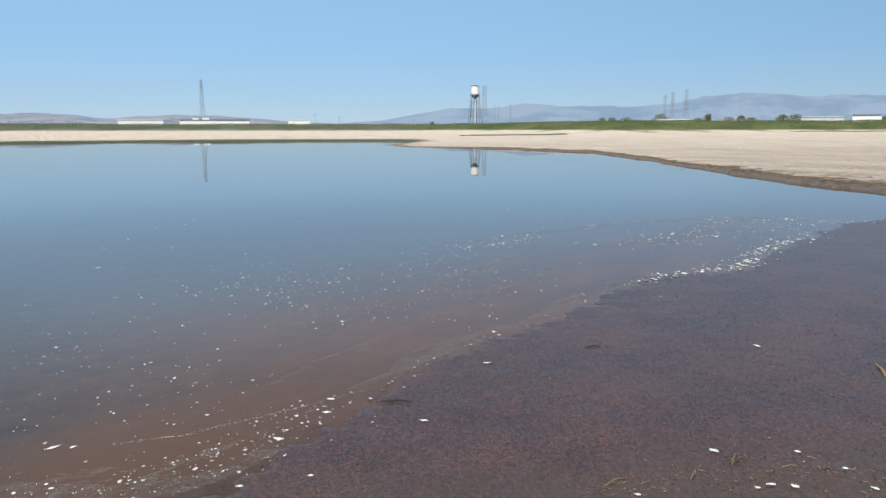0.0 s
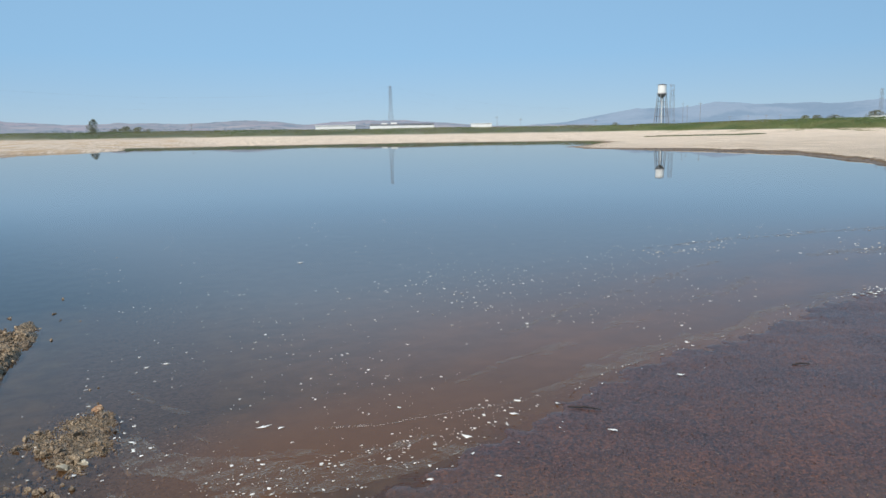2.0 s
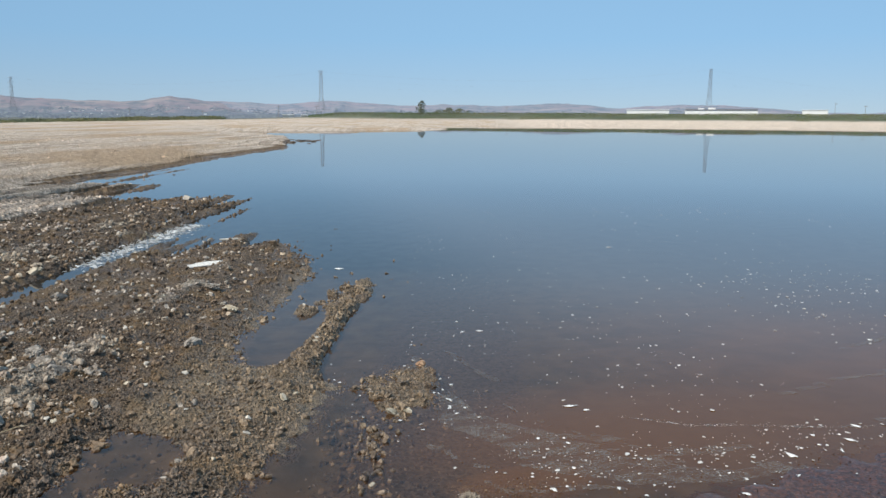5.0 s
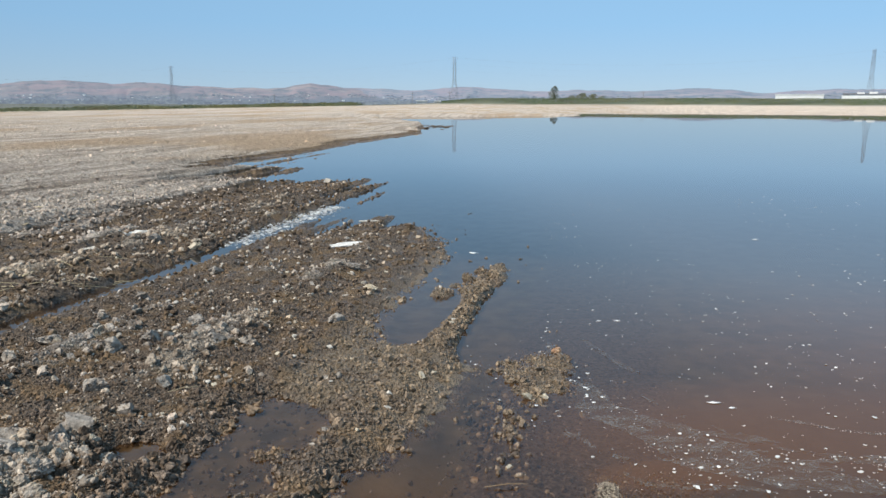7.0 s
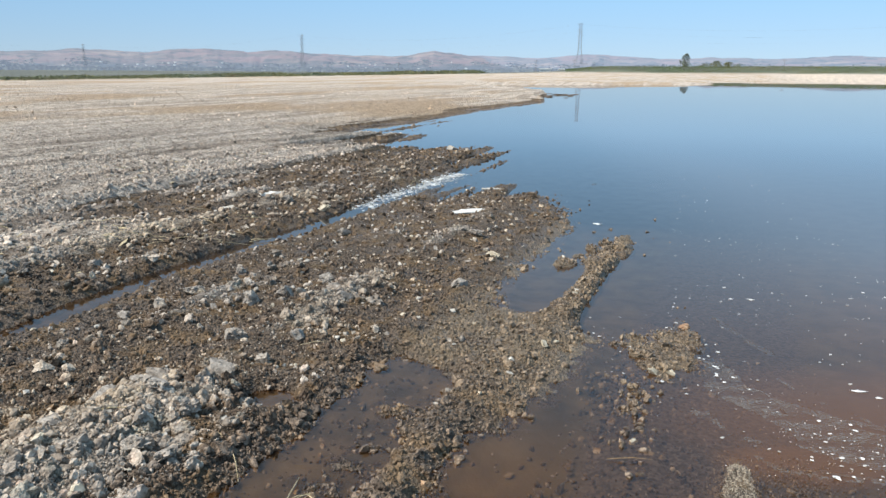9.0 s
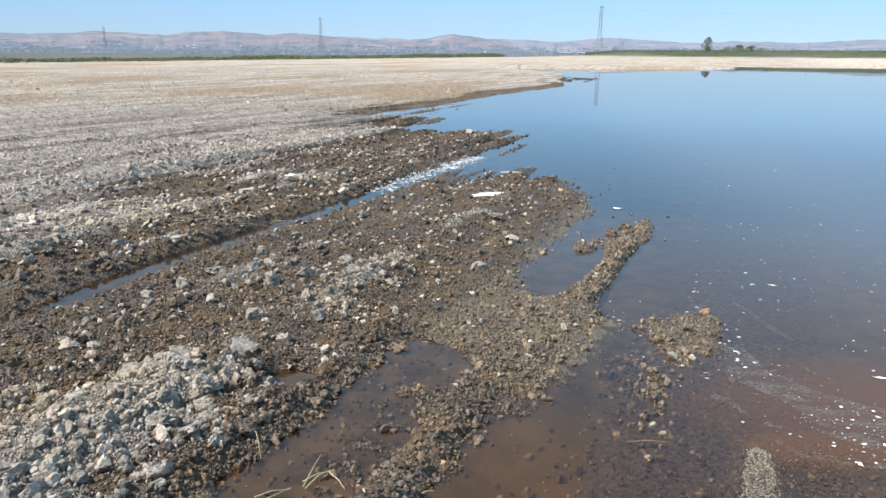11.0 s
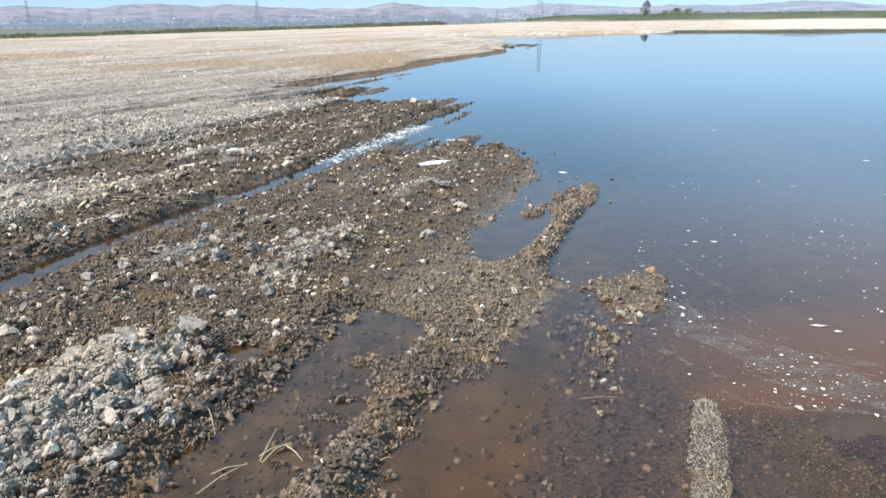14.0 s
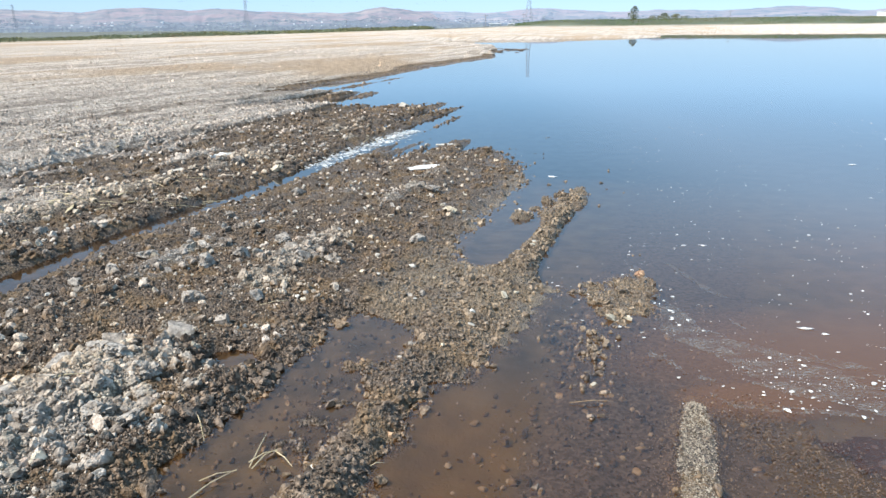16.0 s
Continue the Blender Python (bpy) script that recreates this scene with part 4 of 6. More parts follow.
ok = rng.uniform(0, 1, len(u2)) < (0.1 + 0.9 * (np.sin((u2 + 0.3 * fbm(u2, s2, 6.0, 2, 43)) * 2 * math.pi / 1.1) * 0.5 + 0.5) ** 2)
x2, y2 = (TY * u2 + TX * s2)[ok], (-TX * u2 + TY * s2)[ok]
x, y, size = np.r_[x, x2], np.r_[y, y2], np.r_[size, grains(len(x2), 0.015, 0.05, 2.5)]
ok = land(x, y) > 0.03
x, y, size = x[ok], y[ok], size[ok]
tagged(strew("field_crumbs", TINY, np.stack([x, y, land(x, y) + size * 0.3], -1), size, CRUMB), "dry pale crumbs lying in rows on the field", "crumbs", kind="stuff")
tagged(strew("fine_crumbs", TINY, P[tiny], S[tiny], CRUMB), "fine crumbs of brown silt all over the mud", "crumbs", kind="stuff")
P, S = P[~big & ~tiny & rest], S[~big & ~tiny & rest]
tagged(strew("soil_crumbs", SMALL, P, S, CRUMB), "small crumbs of brown silt strewn over the mud", "crumbs", kind="stuff")


# low flats of mud trailing off the spit
x, y = line_points([(-0.4, 29.0), (1.2, 39.0), (2.9, 47.5), (4.2, 49.0)], 70, 0.45)
x, y = np.r_[x, rng.normal(3.6, 0.9, 26)], np.r_[y, rng.normal(49.5, 2.2, 26)]
size = grains(len(x), 0.08, 0.34, 1.6)
MUD = plain("wet_flat_mud", (0.125, 0.086, 0.053), 0.6, 0, 6.0, 0.45)
FLATS = [(v * (1.5, 1.1, 0.16), f) for v, f in SMALL]
tagged(strew("mud_flats", FLATS, np.stack([x, y, np.full(len(x), 0.012)], -1), size, MUD, tilt=0.04), "low flats of wet brown mud trailing off a spit", "mud", kind="stuff")


# stones that stand out singly
def stone_mesh(name, seed, flat, material, level=4):
    v, f = lump_shape(level, seed, flat, 0.6, 5)
    me = mesh_object(name, v, f, material)
    return me


k = Mat("dry_clod_crust")
n1, n2 = k.noise(28.0, 6, 0.65), k.noise(120.0, 4, 0.7)
c = k.mix(k.ramp(n1, 0.35, 0.65), (0.20, 0.168, 0.136), (0.47, 0.41, 0.345))
c = k.mix(k.ramp(n2, 0.55, 0.7), c, (0.15, 0.13, 0.11))
k.bump(k.math("ADD", n1, k.math("MULTIPLY", n2, 0.5)), 1.0, 0.012)
CRUST = k.done(c, 0.95)
k = Mat("cream_stone")
n1 = k.noise(20.0, 5)
k.bump(n1, 0.5, 0.008)
CREAM = k.done(k.mix(k.ramp(n1, 0.35, 0.65), (0.36, 0.30, 0.215), (0.56, 0.49, 0.375)), 0.8)
k = Mat("rust_stone")
n1 = k.noise(22.0, 5)
k.bump(n1, 0.5, 0.008)
RUST = k.done(k.mix(k.ramp(n1, 0.35, 0.65), (0.28, 0.16, 0.09), (0.42, 0.28, 0.17)), 0.75)


def stone(name, x, y, size, flat, seed, material, label, category, group):
    ob = stone_mesh(name, seed, flat, material)
    z = float(land(np.array([x]), np.array([y]))[0])
    ob.scale = (size * random.uniform(0.9, 1.25), size * random.uniform(0.75, 1.0), size)
    ob.location = (x, y, z + size * flat * 0.42)
    ob.rotation_euler = (random.uniform(-0.2, 0.2), random.uniform(-0.2, 0.2), random.uniform(0, 6.28))
    return tagged(ob, label, category, group)


CLODS = [(-1.03, 3.77, 0.055), (-1.37, 3.74, 0.075), (-1.96, 4.61, 0.065), (-1.12, 4.87, 0.075), (-1.30, 4.50, 0.08), (-0.72, 4.49, 0.075), (-2.28, 3.61, 0.05),
         (-2.21, 4.13, 0.05), (-1.51, 3.13, 0.075), (-1.29, 3.08, 0.075), (-1.27, 3.25, 0.075), (-1.24, 2.79, 0.06), (-1.58, 3.07, 0.065), (-1.18, 2.42, 0.055),
         (-1.32, 2.48, 0.055), (-1.32, 6.59, 0.075), (-1.69, 5.65, 0.05), (-1.82, 5.17, 0.05), (-0.57, 3.94, 0.032), (-0.42, 3.66, 0.03), (-1.12, 3.45, 0.06)]
for n, (x, y, size) in enumerate((x, y, 0.8 * size) for x, y, size in CLODS):
    stone("dry_clod", x, y, size, 0.75, 100 + n, CRUST, "pale grey dried mud clod with a crumbly crust on wet mud", "clod", "dried clods")
for n, (x, y, size) in enumerate([(-0.90, 4.42, 0.06), (-1.48, 4.40, 0.06), (-1.42, 2.92, 0.05), (-1.38, 2.65, 0.05), (-1.68, 2.9, 0.05), (-1.1, 3.1, 0.045), (-2.05, 4.3, 0.05), (-1.0, 4.6, 0.045), (-1.72, 2.6, 0.045), (-1.5, 2.4, 0.05)]):
    stone("dry_clod", x, y, size, 0.8, 140 + n, CRUST, "pale grey dried mud clod with a crumbly crust on wet mud", "clod", "dried clods")
for n, (x, y, size, material) in enumerate([(0.06, 5.77, 0.062, CREAM), (0.86, 3.59, 0.033, CREAM), (0.94, 3.59, 0.028, CREAM), (-0.11, 6.47, 0.06, CRUST), (-0.20, 4.91, 0.055, CRUST),
                                            (0.32, 3.84, 0.028, CREAM), (1.19, 4.30, 0.032, RUST), (-0.22, 2.45, 0.024, RUST), (-2.98, 5.29, 0.06, CRUST), (-0.78, 3.79, 0.02, CREAM),
                                            (-2.25, 7.97, 0.07, CRUST), (-1.75, 7.63, 0.06, CREAM), (-1.39, 2.18, 0.026, CREAM), (-0.5, 4.2, 0.018, CREAM), (0.62, 2.86, 0.02, CREAM), (0.67, 2.78, 0.018, CREAM)]):
    label = {CREAM: "cream-coloured weathered stone lying on wet mud", RUST: "rust-brown rounded stone at the water's edge", CRUST: "grey weathered stone half sunk in wet mud"}[material]
    stone("stone", x, y, size, 0.62, 180 + n, material, label, "stone", "loose stones")
# pale pebbles here and there over the bench
shared = {}
count = 0
while count < 200:
    u, s = random.uniform(-5.5, -0.8), random.uniform(1.4, 9.5)
    x, y = TY * u + TX * s, -TX * u + TY * s
    z = float(land(np.array([x]), np.array([y]))[0])
    if z < 0.012:
        continue
    material = random.choice((CREAM, CRUST, PALE, PALE))
    key = (material.name, count % 6)
    if key not in shared:
        v, f = lump_shape(2, 300 + len(shared), 0.65, 0.5)
        ob = mesh_object("pebble", v, f, material)
        shared[key] = ob.data
    else:
        ob = new("pebble", shared[key])
    size = random.uniform(0.008, 0.017) * (1 + s / 14)
    ob.scale, ob.location = (size * 1.2, size, size), (x, y, z + size * 0.35)
    ob.rotation_euler = (random.uniform(-0.4, 0.4), random.uniform(-0.4, 0.4), random.uniform(0, 6.28))
    tagged(ob, "small pale pebble lying on the dark wet mud", "pebble", "pebbles")
    count += 1


# flat pale slabs on the mud
BONE = plain("chalky_slab", (0.64, 0.61, 0.56), 0.85, 0, 25, 0.2)
def slab(name, x, y, z, long, wide, thick, turn, material, label, category="slab", group=""):
    bm = bmesh.new()
    n = 14
    ring = []
    for k in range(n):
        a = 2 * math.pi * k / n
        w = 1 + random.uniform(-0.28, 0.22)
        ring.append((math.copysign(abs(math.cos(a)) ** 0.7, math.cos(a)) * long / 2 * w, math.copysign(abs(math.sin(a)) ** 0.7, math.sin(a)) * wide / 2 * w))
    low = [bm.verts.new((p * 0.96, q * 0.96, 0)) for p, q in ring]
    mid = [bm.verts.new((p, q, thick * 0.6)) for p, q in ring]
    top = [bm.verts.new((p * 0.8, q * 0.72, thick * (1.2 - 0.8 * abs(2 * p / long)) + random.uniform(-0.25, 0.25) * thick)) for p, q in ring]
    for a, b in ((low, mid), (mid, top)):
        for k in range(n):
            bm.faces.new((a[k], a[(k + 1) % n], b[(k + 1) % n], b[k]))
    bm.faces.new(top)
    bm.faces.new(low[::-1])
    me = bpy.data.meshes.new(name)
    bm.to_mesh(me)
    bm.free()
    me.materials.append(material)
    ob = new(name, me)
    ob.location, ob.rotation_euler = (x, y, z), (0, 0, turn)
    return tagged(ob, label, category, group)


for x, y, long, wide, thick, turn, material, label in (
        (-0.18, 7.66, 0.40, 0.20, 0.020, 0.45, BONE, "flat white slab lying on the wet mud near the water"),
        (-2.52, 8.45, 0.30, 0.12, 0.05, 0.35, BONE, "humped white slab lying on the dark mud"),
        (-2.75, 7.63, 0.22, 0.14, 0.03, 0.2, PALE, "small grey-white slab lying on the dark mud"),
        (0.02, 9.2, 0.26, 0.10, 0.020, 0.1, PALE, "narrow grey slab lying at the water's edge")):
    ground_z = float(land(np.array([x]), np.array([y]))[0])
    slab("pale_slab", x, y, max(ground_z, 0.0) + 0.002, long, wide, thick, turn, material, label)
stone("stone", -0.72, 14.2, 0.09, 0.7, 230, PALE, "pale stone lying on a spit of mud", "stone", "loose stones")

# ---- floating flakes and foam ----
CHIP = [lump_shape(1, 60 + k, 0.10, 0.6) for k in range(5)]


fx, fy, fs = [], [], []


def flakes(x, y, lo, hi, power=2.0):
    fx.append(x), fy.append(y), fs.append(grains(len(x), 0.82 * lo, 0.82 * hi, power))


RIM = MAT[:13]
SHOALS = ((5.3, 6.5, 50, 0.45), (5.0, 5.5, 60, 0.4), (4.4, 4.6, 30, 0.4), (5.7, 4.8, 40, 0.4), (6.0, 7.4, 24, 0.5), (4.6, 5.9, 26, 0.35), (5.1, 5.7, 18, 0.3), (4.3, 5.2, 20, 0.3), (5.6, 5.3, 22, 0.4), (4.2, 4.5, 22, 0.35), (6.2, 4.9, 22, 0.4), (3.4, 4.7, 14, 0.4), (7.6, 5.6, 16, 0.5), (5.2, 4.2, 20, 0.35), (6.6, 3.9, 18, 0.3))
x, y = line_points(RIM[2:10], 190, 0.05)
flakes(x, y + 0.05, 0.003, 0.015, 3.0)
x, y = line_points(RIM[8:12], 170, 0.18)
flakes(x, y + 0.1, 0.006, 0.028, 2.0)
x, y = line_points([(1.15, 2.75), (1.5, 2.68), (2.1, 2.55), (2.6, 2.72), (3.0, 2.8)], 250, 0.12)
flakes(x, y + 0.05, 0.003, 0.014, 2.8)
x, y = line_points([(1.3, 3.0), (1.5, 2.85), (2.0, 2.75), (2.5, 2.8)], 130, 0.09)
flakes(x, y, 0.0025, 0.010, 3.0)
x, y = line_points([(1.2, 4.6), (1.18, 3.9), (1.22, 3.4), (1.4, 3.1), (1.8, 2.85)], 90, 0.09)
flakes(x, y, 0.003, 0.014)
x, y = line_points([(2.0, 3.24), (2.29, 3.05), (2.55, 2.98), (3.0, 2.84), (3.34, 2.77)], 520, 0.008)
flakes(x, y, 0.0010, 0.0032)
x, y = line_points([(8.4, 5.7), (9.9, 5.4), (11.8, 4.86), (13.4, 4.0), (14.5, 2.1)], 130, 0.14)
flakes(x, y, 0.008, 0.03)
x, y = line_points([(9.5, 4.1), (11.0, 3.4), (12.6, 2.8), (13.4, 2.6)], 190, 0.35)
flakes(x, y, 0.008, 0.03)
x, y = line_points([(0.9, 3.1), (0.7, 3.6), (0.75, 4.2), (0.65, 4.4)], 36, 0.09)
flakes(x, y, 0.004, 0.012)
# crowded flakes round the bay in the scum's far rim
x, y = line_points([(7.4, 2.66), (8.33, 2.45), (8.91, 2.12), (9.99, 2.25), (11.42, 2.17), (11.96, 1.92)], 230, 0.07)
flakes(x, y, 0.008, 0.036, 1.5)
x, y = line_points([(10.16, 3.4), (11.82, 3.64), (13.2, 3.62), (13.96, 2.88), (14.07, 2.19), (14.69, 1.36)], 170, 0.14)
flakes(x, y, 0.010, 0.036, 1.8)
x, y = line_points([(7.95, 5.54), (8.72, 5.15), (9.57, 5.1)], 60, 0.12)
flakes(x, y, 0.008, 0.03, 1.8)
# thin drifts on the open water
r_, a_ = 3.2 + 10.5 * rng.uniform(0, 1, 4200) ** 0.8, np.radians(rng.uniform(14, 66, 4200))
x, y = r_ * np.sin(a_), r_ * np.cos(a_)
drift = vnoise(across(x, y) * 0.9 + 40, along(x, y) * 0.55, 88) * 0.6 + vnoise(x * 2.2, y * 1.2 + 9, 89) * 0.4
ok = (outside(x, y, MAT) > 0.05) & (outside(x, y, POND) < -0.2) & (rng.uniform(0, 1, 4200) < sm(0.40, 0.74, drift))
flakes(x[ok], y[ok], 0.003, 0.016, 3.0)
r_, a_ = 4 + 12 * rng.uniform(0, 1, 160), np.radians(rng.uniform(6, 60, 160))
flakes(r_ * np.sin(a_), r_ * np.cos(a_), 0.004, 0.016, 2.4)
# loose shoals of flakes
for cx, cy, n, wide in SHOALS:
    flakes(rng.normal(cx, 1.6 * wide, n), rng.normal(cy, wide, n), 0.004, 0.017, 1.8)
# froth in the outer rut
u, s = rng.normal(-3.92, 0.10, 1500), 7.0 + 3.3 * rng.uniform(0, 1, 1500) ** 0.7
flakes(TY * u + TX * s, -TX * u + TY * s, 0.006, 0.034, 2.4)
# specks on the scum
x, y = rng.uniform(1.8, 12, 160), rng.uniform(-1.5, 2.5, 160)
ok = outside(x, y, MAT) < -0.1
flakes(x[ok], y[ok], 0.003, 0.010, 2.5)
fx, fy, fs = np.concatenate(fx), np.concatenate(fy), np.concatenate(fs)
fz = np.where(outside(fx, fy, MAT) < 0.03, 0.010, 0.003)
fp = np.stack([fx, fy, np.maximum(fz, land(fx, fy, False) + 0.004)], -1)
tagged(strew("floating_flakes", CHIP, fp, fs, FLAKE, tilt=0.12, stretch=0.45), "white flakes of froth and fluff drifting on the pond", "flakes", kind="stuff")

# crumbs that float in the scum
r_, a_ = 1.6 + 6.5 * rng.uniform(0, 1, 22000) ** 1.3, np.radians(rng.uniform(18, 102, 22000))
x, y = r_ * np.sin(a_), r_ * np.cos(a_)
md = outside(x, y, MAT) + 0.16 * fbm(x, y, 0.6, 4, 52)
ok = md < 0.28 * rng.uniform(0, 1, len(x)) ** 3
size = grains(ok.sum(), 0.0020, 0.0048, 2.0) * (0.8 + r_[ok] / 12)
tagged(strew("scum_crumbs", [(v * (1, 1, 0.5), f) for v, f in TINY], np.stack([x[ok], y[ok], np.where(md[ok] < -0.03, 0.007, 0.002)], -1), size, SCUM_BIT, tilt=0.5),
       "tiny brown crumbs floating in the pond's scum", "crumbs", kind="stuff")

# the larger ones singly
BITS = [(1.80, 3.44, 0.036), (1.87, 3.37, 0.022), (2.55, 2.63, 0.030), (2.94, 2.70, 0.034), (3.10, 2.83, 0.026), (3.16, 2.18, 0.024), (4.18, 2.46, 0.024), (5.67, 1.13, 0.03),
        (3.71, 0.83, 0.026), (3.94, 0.50, 0.018), (3.44, 0.56, 0.018), (3.51, 0.52, 0.024), (3.55, 0.43, 0.022), (3.07, 0.95, 0.018), (3.88, 0.29, 0.018), (3.74, 0.15, 0.022),
        (2.35, 2.19, 0.018), (2.11, 2.38, 0.018), (1.10, 7.40, 0.055), (1.35, 2.62, 0.022), (1.79, 4.92, 0.025), (1.66, 4.92, 0.022), (1.20, 3.70, 0.02), (4.43, 7.92, 0.04), (8.97, 2.13, 0.06)]
for n, (x, y, size) in enumerate(BITS):
    v, f = lump_shape(3, 400 + n, 0.3, 0.95, 5)
    v[:, 1] *= 1.1 - 0.6 * np.abs(v[:, 0])
    v[:, 2] += 0.5 * (v[:, 0] ** 2) * (0.5 if n % 3 else 0.9)
    v[:, 1] += 0.45 * (v[:, 0] ** 2) * (n % 2)
    ob = mesh_object("white_fluff", v, f, FLAKE, smooth=True)
    ob.scale = (size * 0.9, size * 0.55, size * 0.12)
    on_mat = outside(np.array([x]), np.array([y]), MAT)[0] < 0
    ob.location, ob.rotation_euler = (x, y, (0.012 if on_mat else 0.002) + size * 0.03), (0, 0, math.atan2(y, x) + math.pi / 2 + random.uniform(-0.6, 0.6))
    tagged(ob, "curled white fluff lying on the brown scum" if on_mat else "curled white fluff floating on the pond", "fluff", "white fluff")


def foam_sheet(lines, x0, x1, y0, y1, step, seed):
    """One thin sheet that is kept in ragged streaks along the lines."""
    verts, faces = grid(np.arange(x0, x1, step), np.arange(y0, y1, step), lambda a, b: a * 0 + 0.0022)
    x, y = verts[:, 0] + 0.05 * fbm(verts[:, 0], verts[:, 1], 0.4, 3, seed), verts[:, 1] + 0.05 * fbm(verts[:, 0], verts[:, 1], 0.4, 3, seed + 1)
    keep = np.zeros(len(verts), bool)
    for n, (pts, wide) in enumerate(lines):
        best, where, off, run = np.full(len(verts), 1e9), np.zeros(len(verts)), np.zeros(len(verts)), 0.0
        for (ax, ay), (bx, by) in zip(pts, pts[1:]):
            dx, dy = bx - ax, by - ay
            ln = math.hypot(dx, dy)
            t = np.clip(((x - ax) * dx + (y - ay) * dy) / ln**2, 0, 1)
            d = np.hypot(x - ax - t * dx, y - ay - t * dy)
            nearer = d < best
            best = np.where(nearer, d, best)
            where = np.where(nearer, run + t * ln, where)
            off = np.where(nearer, ((x - ax) * dy - (y - ay) * dx) / ln, off)
            run += ln
        body = fbm(where * 2.2 / (wide * 8), off / wide * 3.0, 1.0, 4, seed + 5 * n)
        taper = np.sin(np.pi * np.clip(where / run, 0.03, 0.97)) ** 0.5
        keep |= (best < wide * taper) & (body > -0.14 + 0.40 * (best / wide) ** 2)
    faces = faces[keep[faces].sum(1) >= 3]
    used = np.unique(faces)
    order = np.zeros(len(verts), np.int64)
    order[used] = np.arange(len(used))
    return verts[used], order[faces]


near_lines = [([(1.19, 3.75), (1.15, 3.4), (1.3, 3.17), (1.49, 2.9), (1.75, 2.68), (2.2, 2.55)], 0.16), ([(1.25, 3.35), (1.5, 3.05), (1.9, 2.86), (2.4, 2.78)], 0.12),
              ([(1.3, 2.9), (1.6, 2.75), (2.0, 2.6), (2.5, 2.52)], 0.12), ([(1.2, 4.5), (1.17, 4.0), (1.22, 3.6)], 0.09), ([(2.0, 3.24), (2.29, 3.05), (2.55, 2.98), (3.0, 2.84), (3.34, 2.77)], 0.02),
              ([(0.95, 3.2), (1.0, 2.95), (1.15, 2.85)], 0.09), ([(1.08, 3.55), (1.22, 3.26), (1.35, 3.04), (1.44, 2.9), (1.59, 2.81), (1.80, 2.68)], 0.07),
              ([(1.44, 3.57), (1.52, 3.35), (1.63, 3.22), (1.75, 3.04), (1.9, 2.88), (2.2, 2.76)], 0.06), ([(1.42, 4.55), (1.46, 4.3), (1.5, 4.09), (1.56, 3.9)], 0.05),
              ([(1.08, 2.77), (1.16, 2.69), (1.32, 2.63), (1.48, 2.59), (1.64, 2.56)], 0.05)]
far_lines = [([(3.3, 2.83), (4.3, 2.93), (5.2, 2.86), (6.0, 2.9), (7.7, 2.88)], 0.20), ([(8.4, 5.7), (9.9, 5.4), (11.8, 4.86), (13.4, 4.0), (14.6, 2.2)], 0.18),
             ([(9.3, 4.0), (11.0, 3.5), (12.6, 2.9), (13.6, 2.3)], 0.35), ([(10.16, 3.4), (11.82, 3.64), (13.2, 3.62), (13.96, 2.88), (14.07, 2.19)], 0.22), ([(7.4, 2.72), (8.33, 2.5), (8.91, 2.2), (9.99, 2.3), (11.42, 2.2)], 0.14), ([(3.0, 3.3), (4.6, 3.5), (6.5, 3.6), (8.0, 3.9)], 0.10), ([(4.0, 3.9), (6.0, 4.3), (8.4, 4.6)], 0.10)]
v1, f1 = foam_sheet(near_lines, 0.85, 3.45, 2.45, 4.6, 0.014, 210)
v2, f2 = foam_sheet(far_lines, 2.9, 15.0, 1.8, 6.1, 0.04, 260)
v2[:, 2] += 0.0006
tagged(mesh_object("foam_streaks", np.concatenate([v1, v2]), np.concatenate([f1, f2 + len(v1)]), FOAM), "thin greyish foam streaks drawn out on the pond", "foam", kind="stuff")


# ---- stalks ----
WET_STRAW = plain("wet_straw", (0.26, 0.17, 0.085), 0.6, 0, 80, 0.3)


def rod(bm, a, b, r0, r1, sides=6):
    a, b = Vector(a), Vector(b)
    q = (b - a).to_track_quat("Z", "Y")
    ends = []
    for p, r in ((a, r0), (b, r1)):
        ends.append([bm.verts.new(p + q @ Vector((r * math.cos(2 * math.pi * k / sides), r * math.sin(2 * math.pi * k / sides), 0))) for k in range(sides)])
    for k in range(sides):
        bm.faces.new((ends[0][k], ends[0][(k + 1) % sides], ends[1][(k + 1) % sides], ends[1][k]))
    bm.faces.new(ends[0][::-1])
    bm.faces.new(ends[1])


def bm_object(name, bm, material):
    me = bpy.data.meshes.new(name)
    bm.to_mesh(me)
    bm.free()
    me.materials.append(material)
    return new(name, me)


def stalk(a, b, thick=0.004, lift=0.006, label="dry straw stalk lying on the mud"):
    bm = bmesh.new()
    az = float(land(np.array([a[0]]), np.array([a[1]]))[0])
    bz = float(land(np.array([b[0]]), np.array([b[1]]))[0])
    p, q = Vector((*a, max(az, 0) + lift)), Vector((*b, max(bz, 0) + lift))
    m = (p + q) / 2 + Vector((random.uniform(-0.008, 0.008), random.uniform(-0.008, 0.008), 0.01))
    rod(bm, p, m, thick, thick * 0.9)
    rod(bm, m, q, thick * 0.9, thick * 0.5)
    return tagged(bm_object("dry_stalk", bm, WET_STRAW if a[0] > 0.3 else STRAW), label, "stalk", "dry stalks")


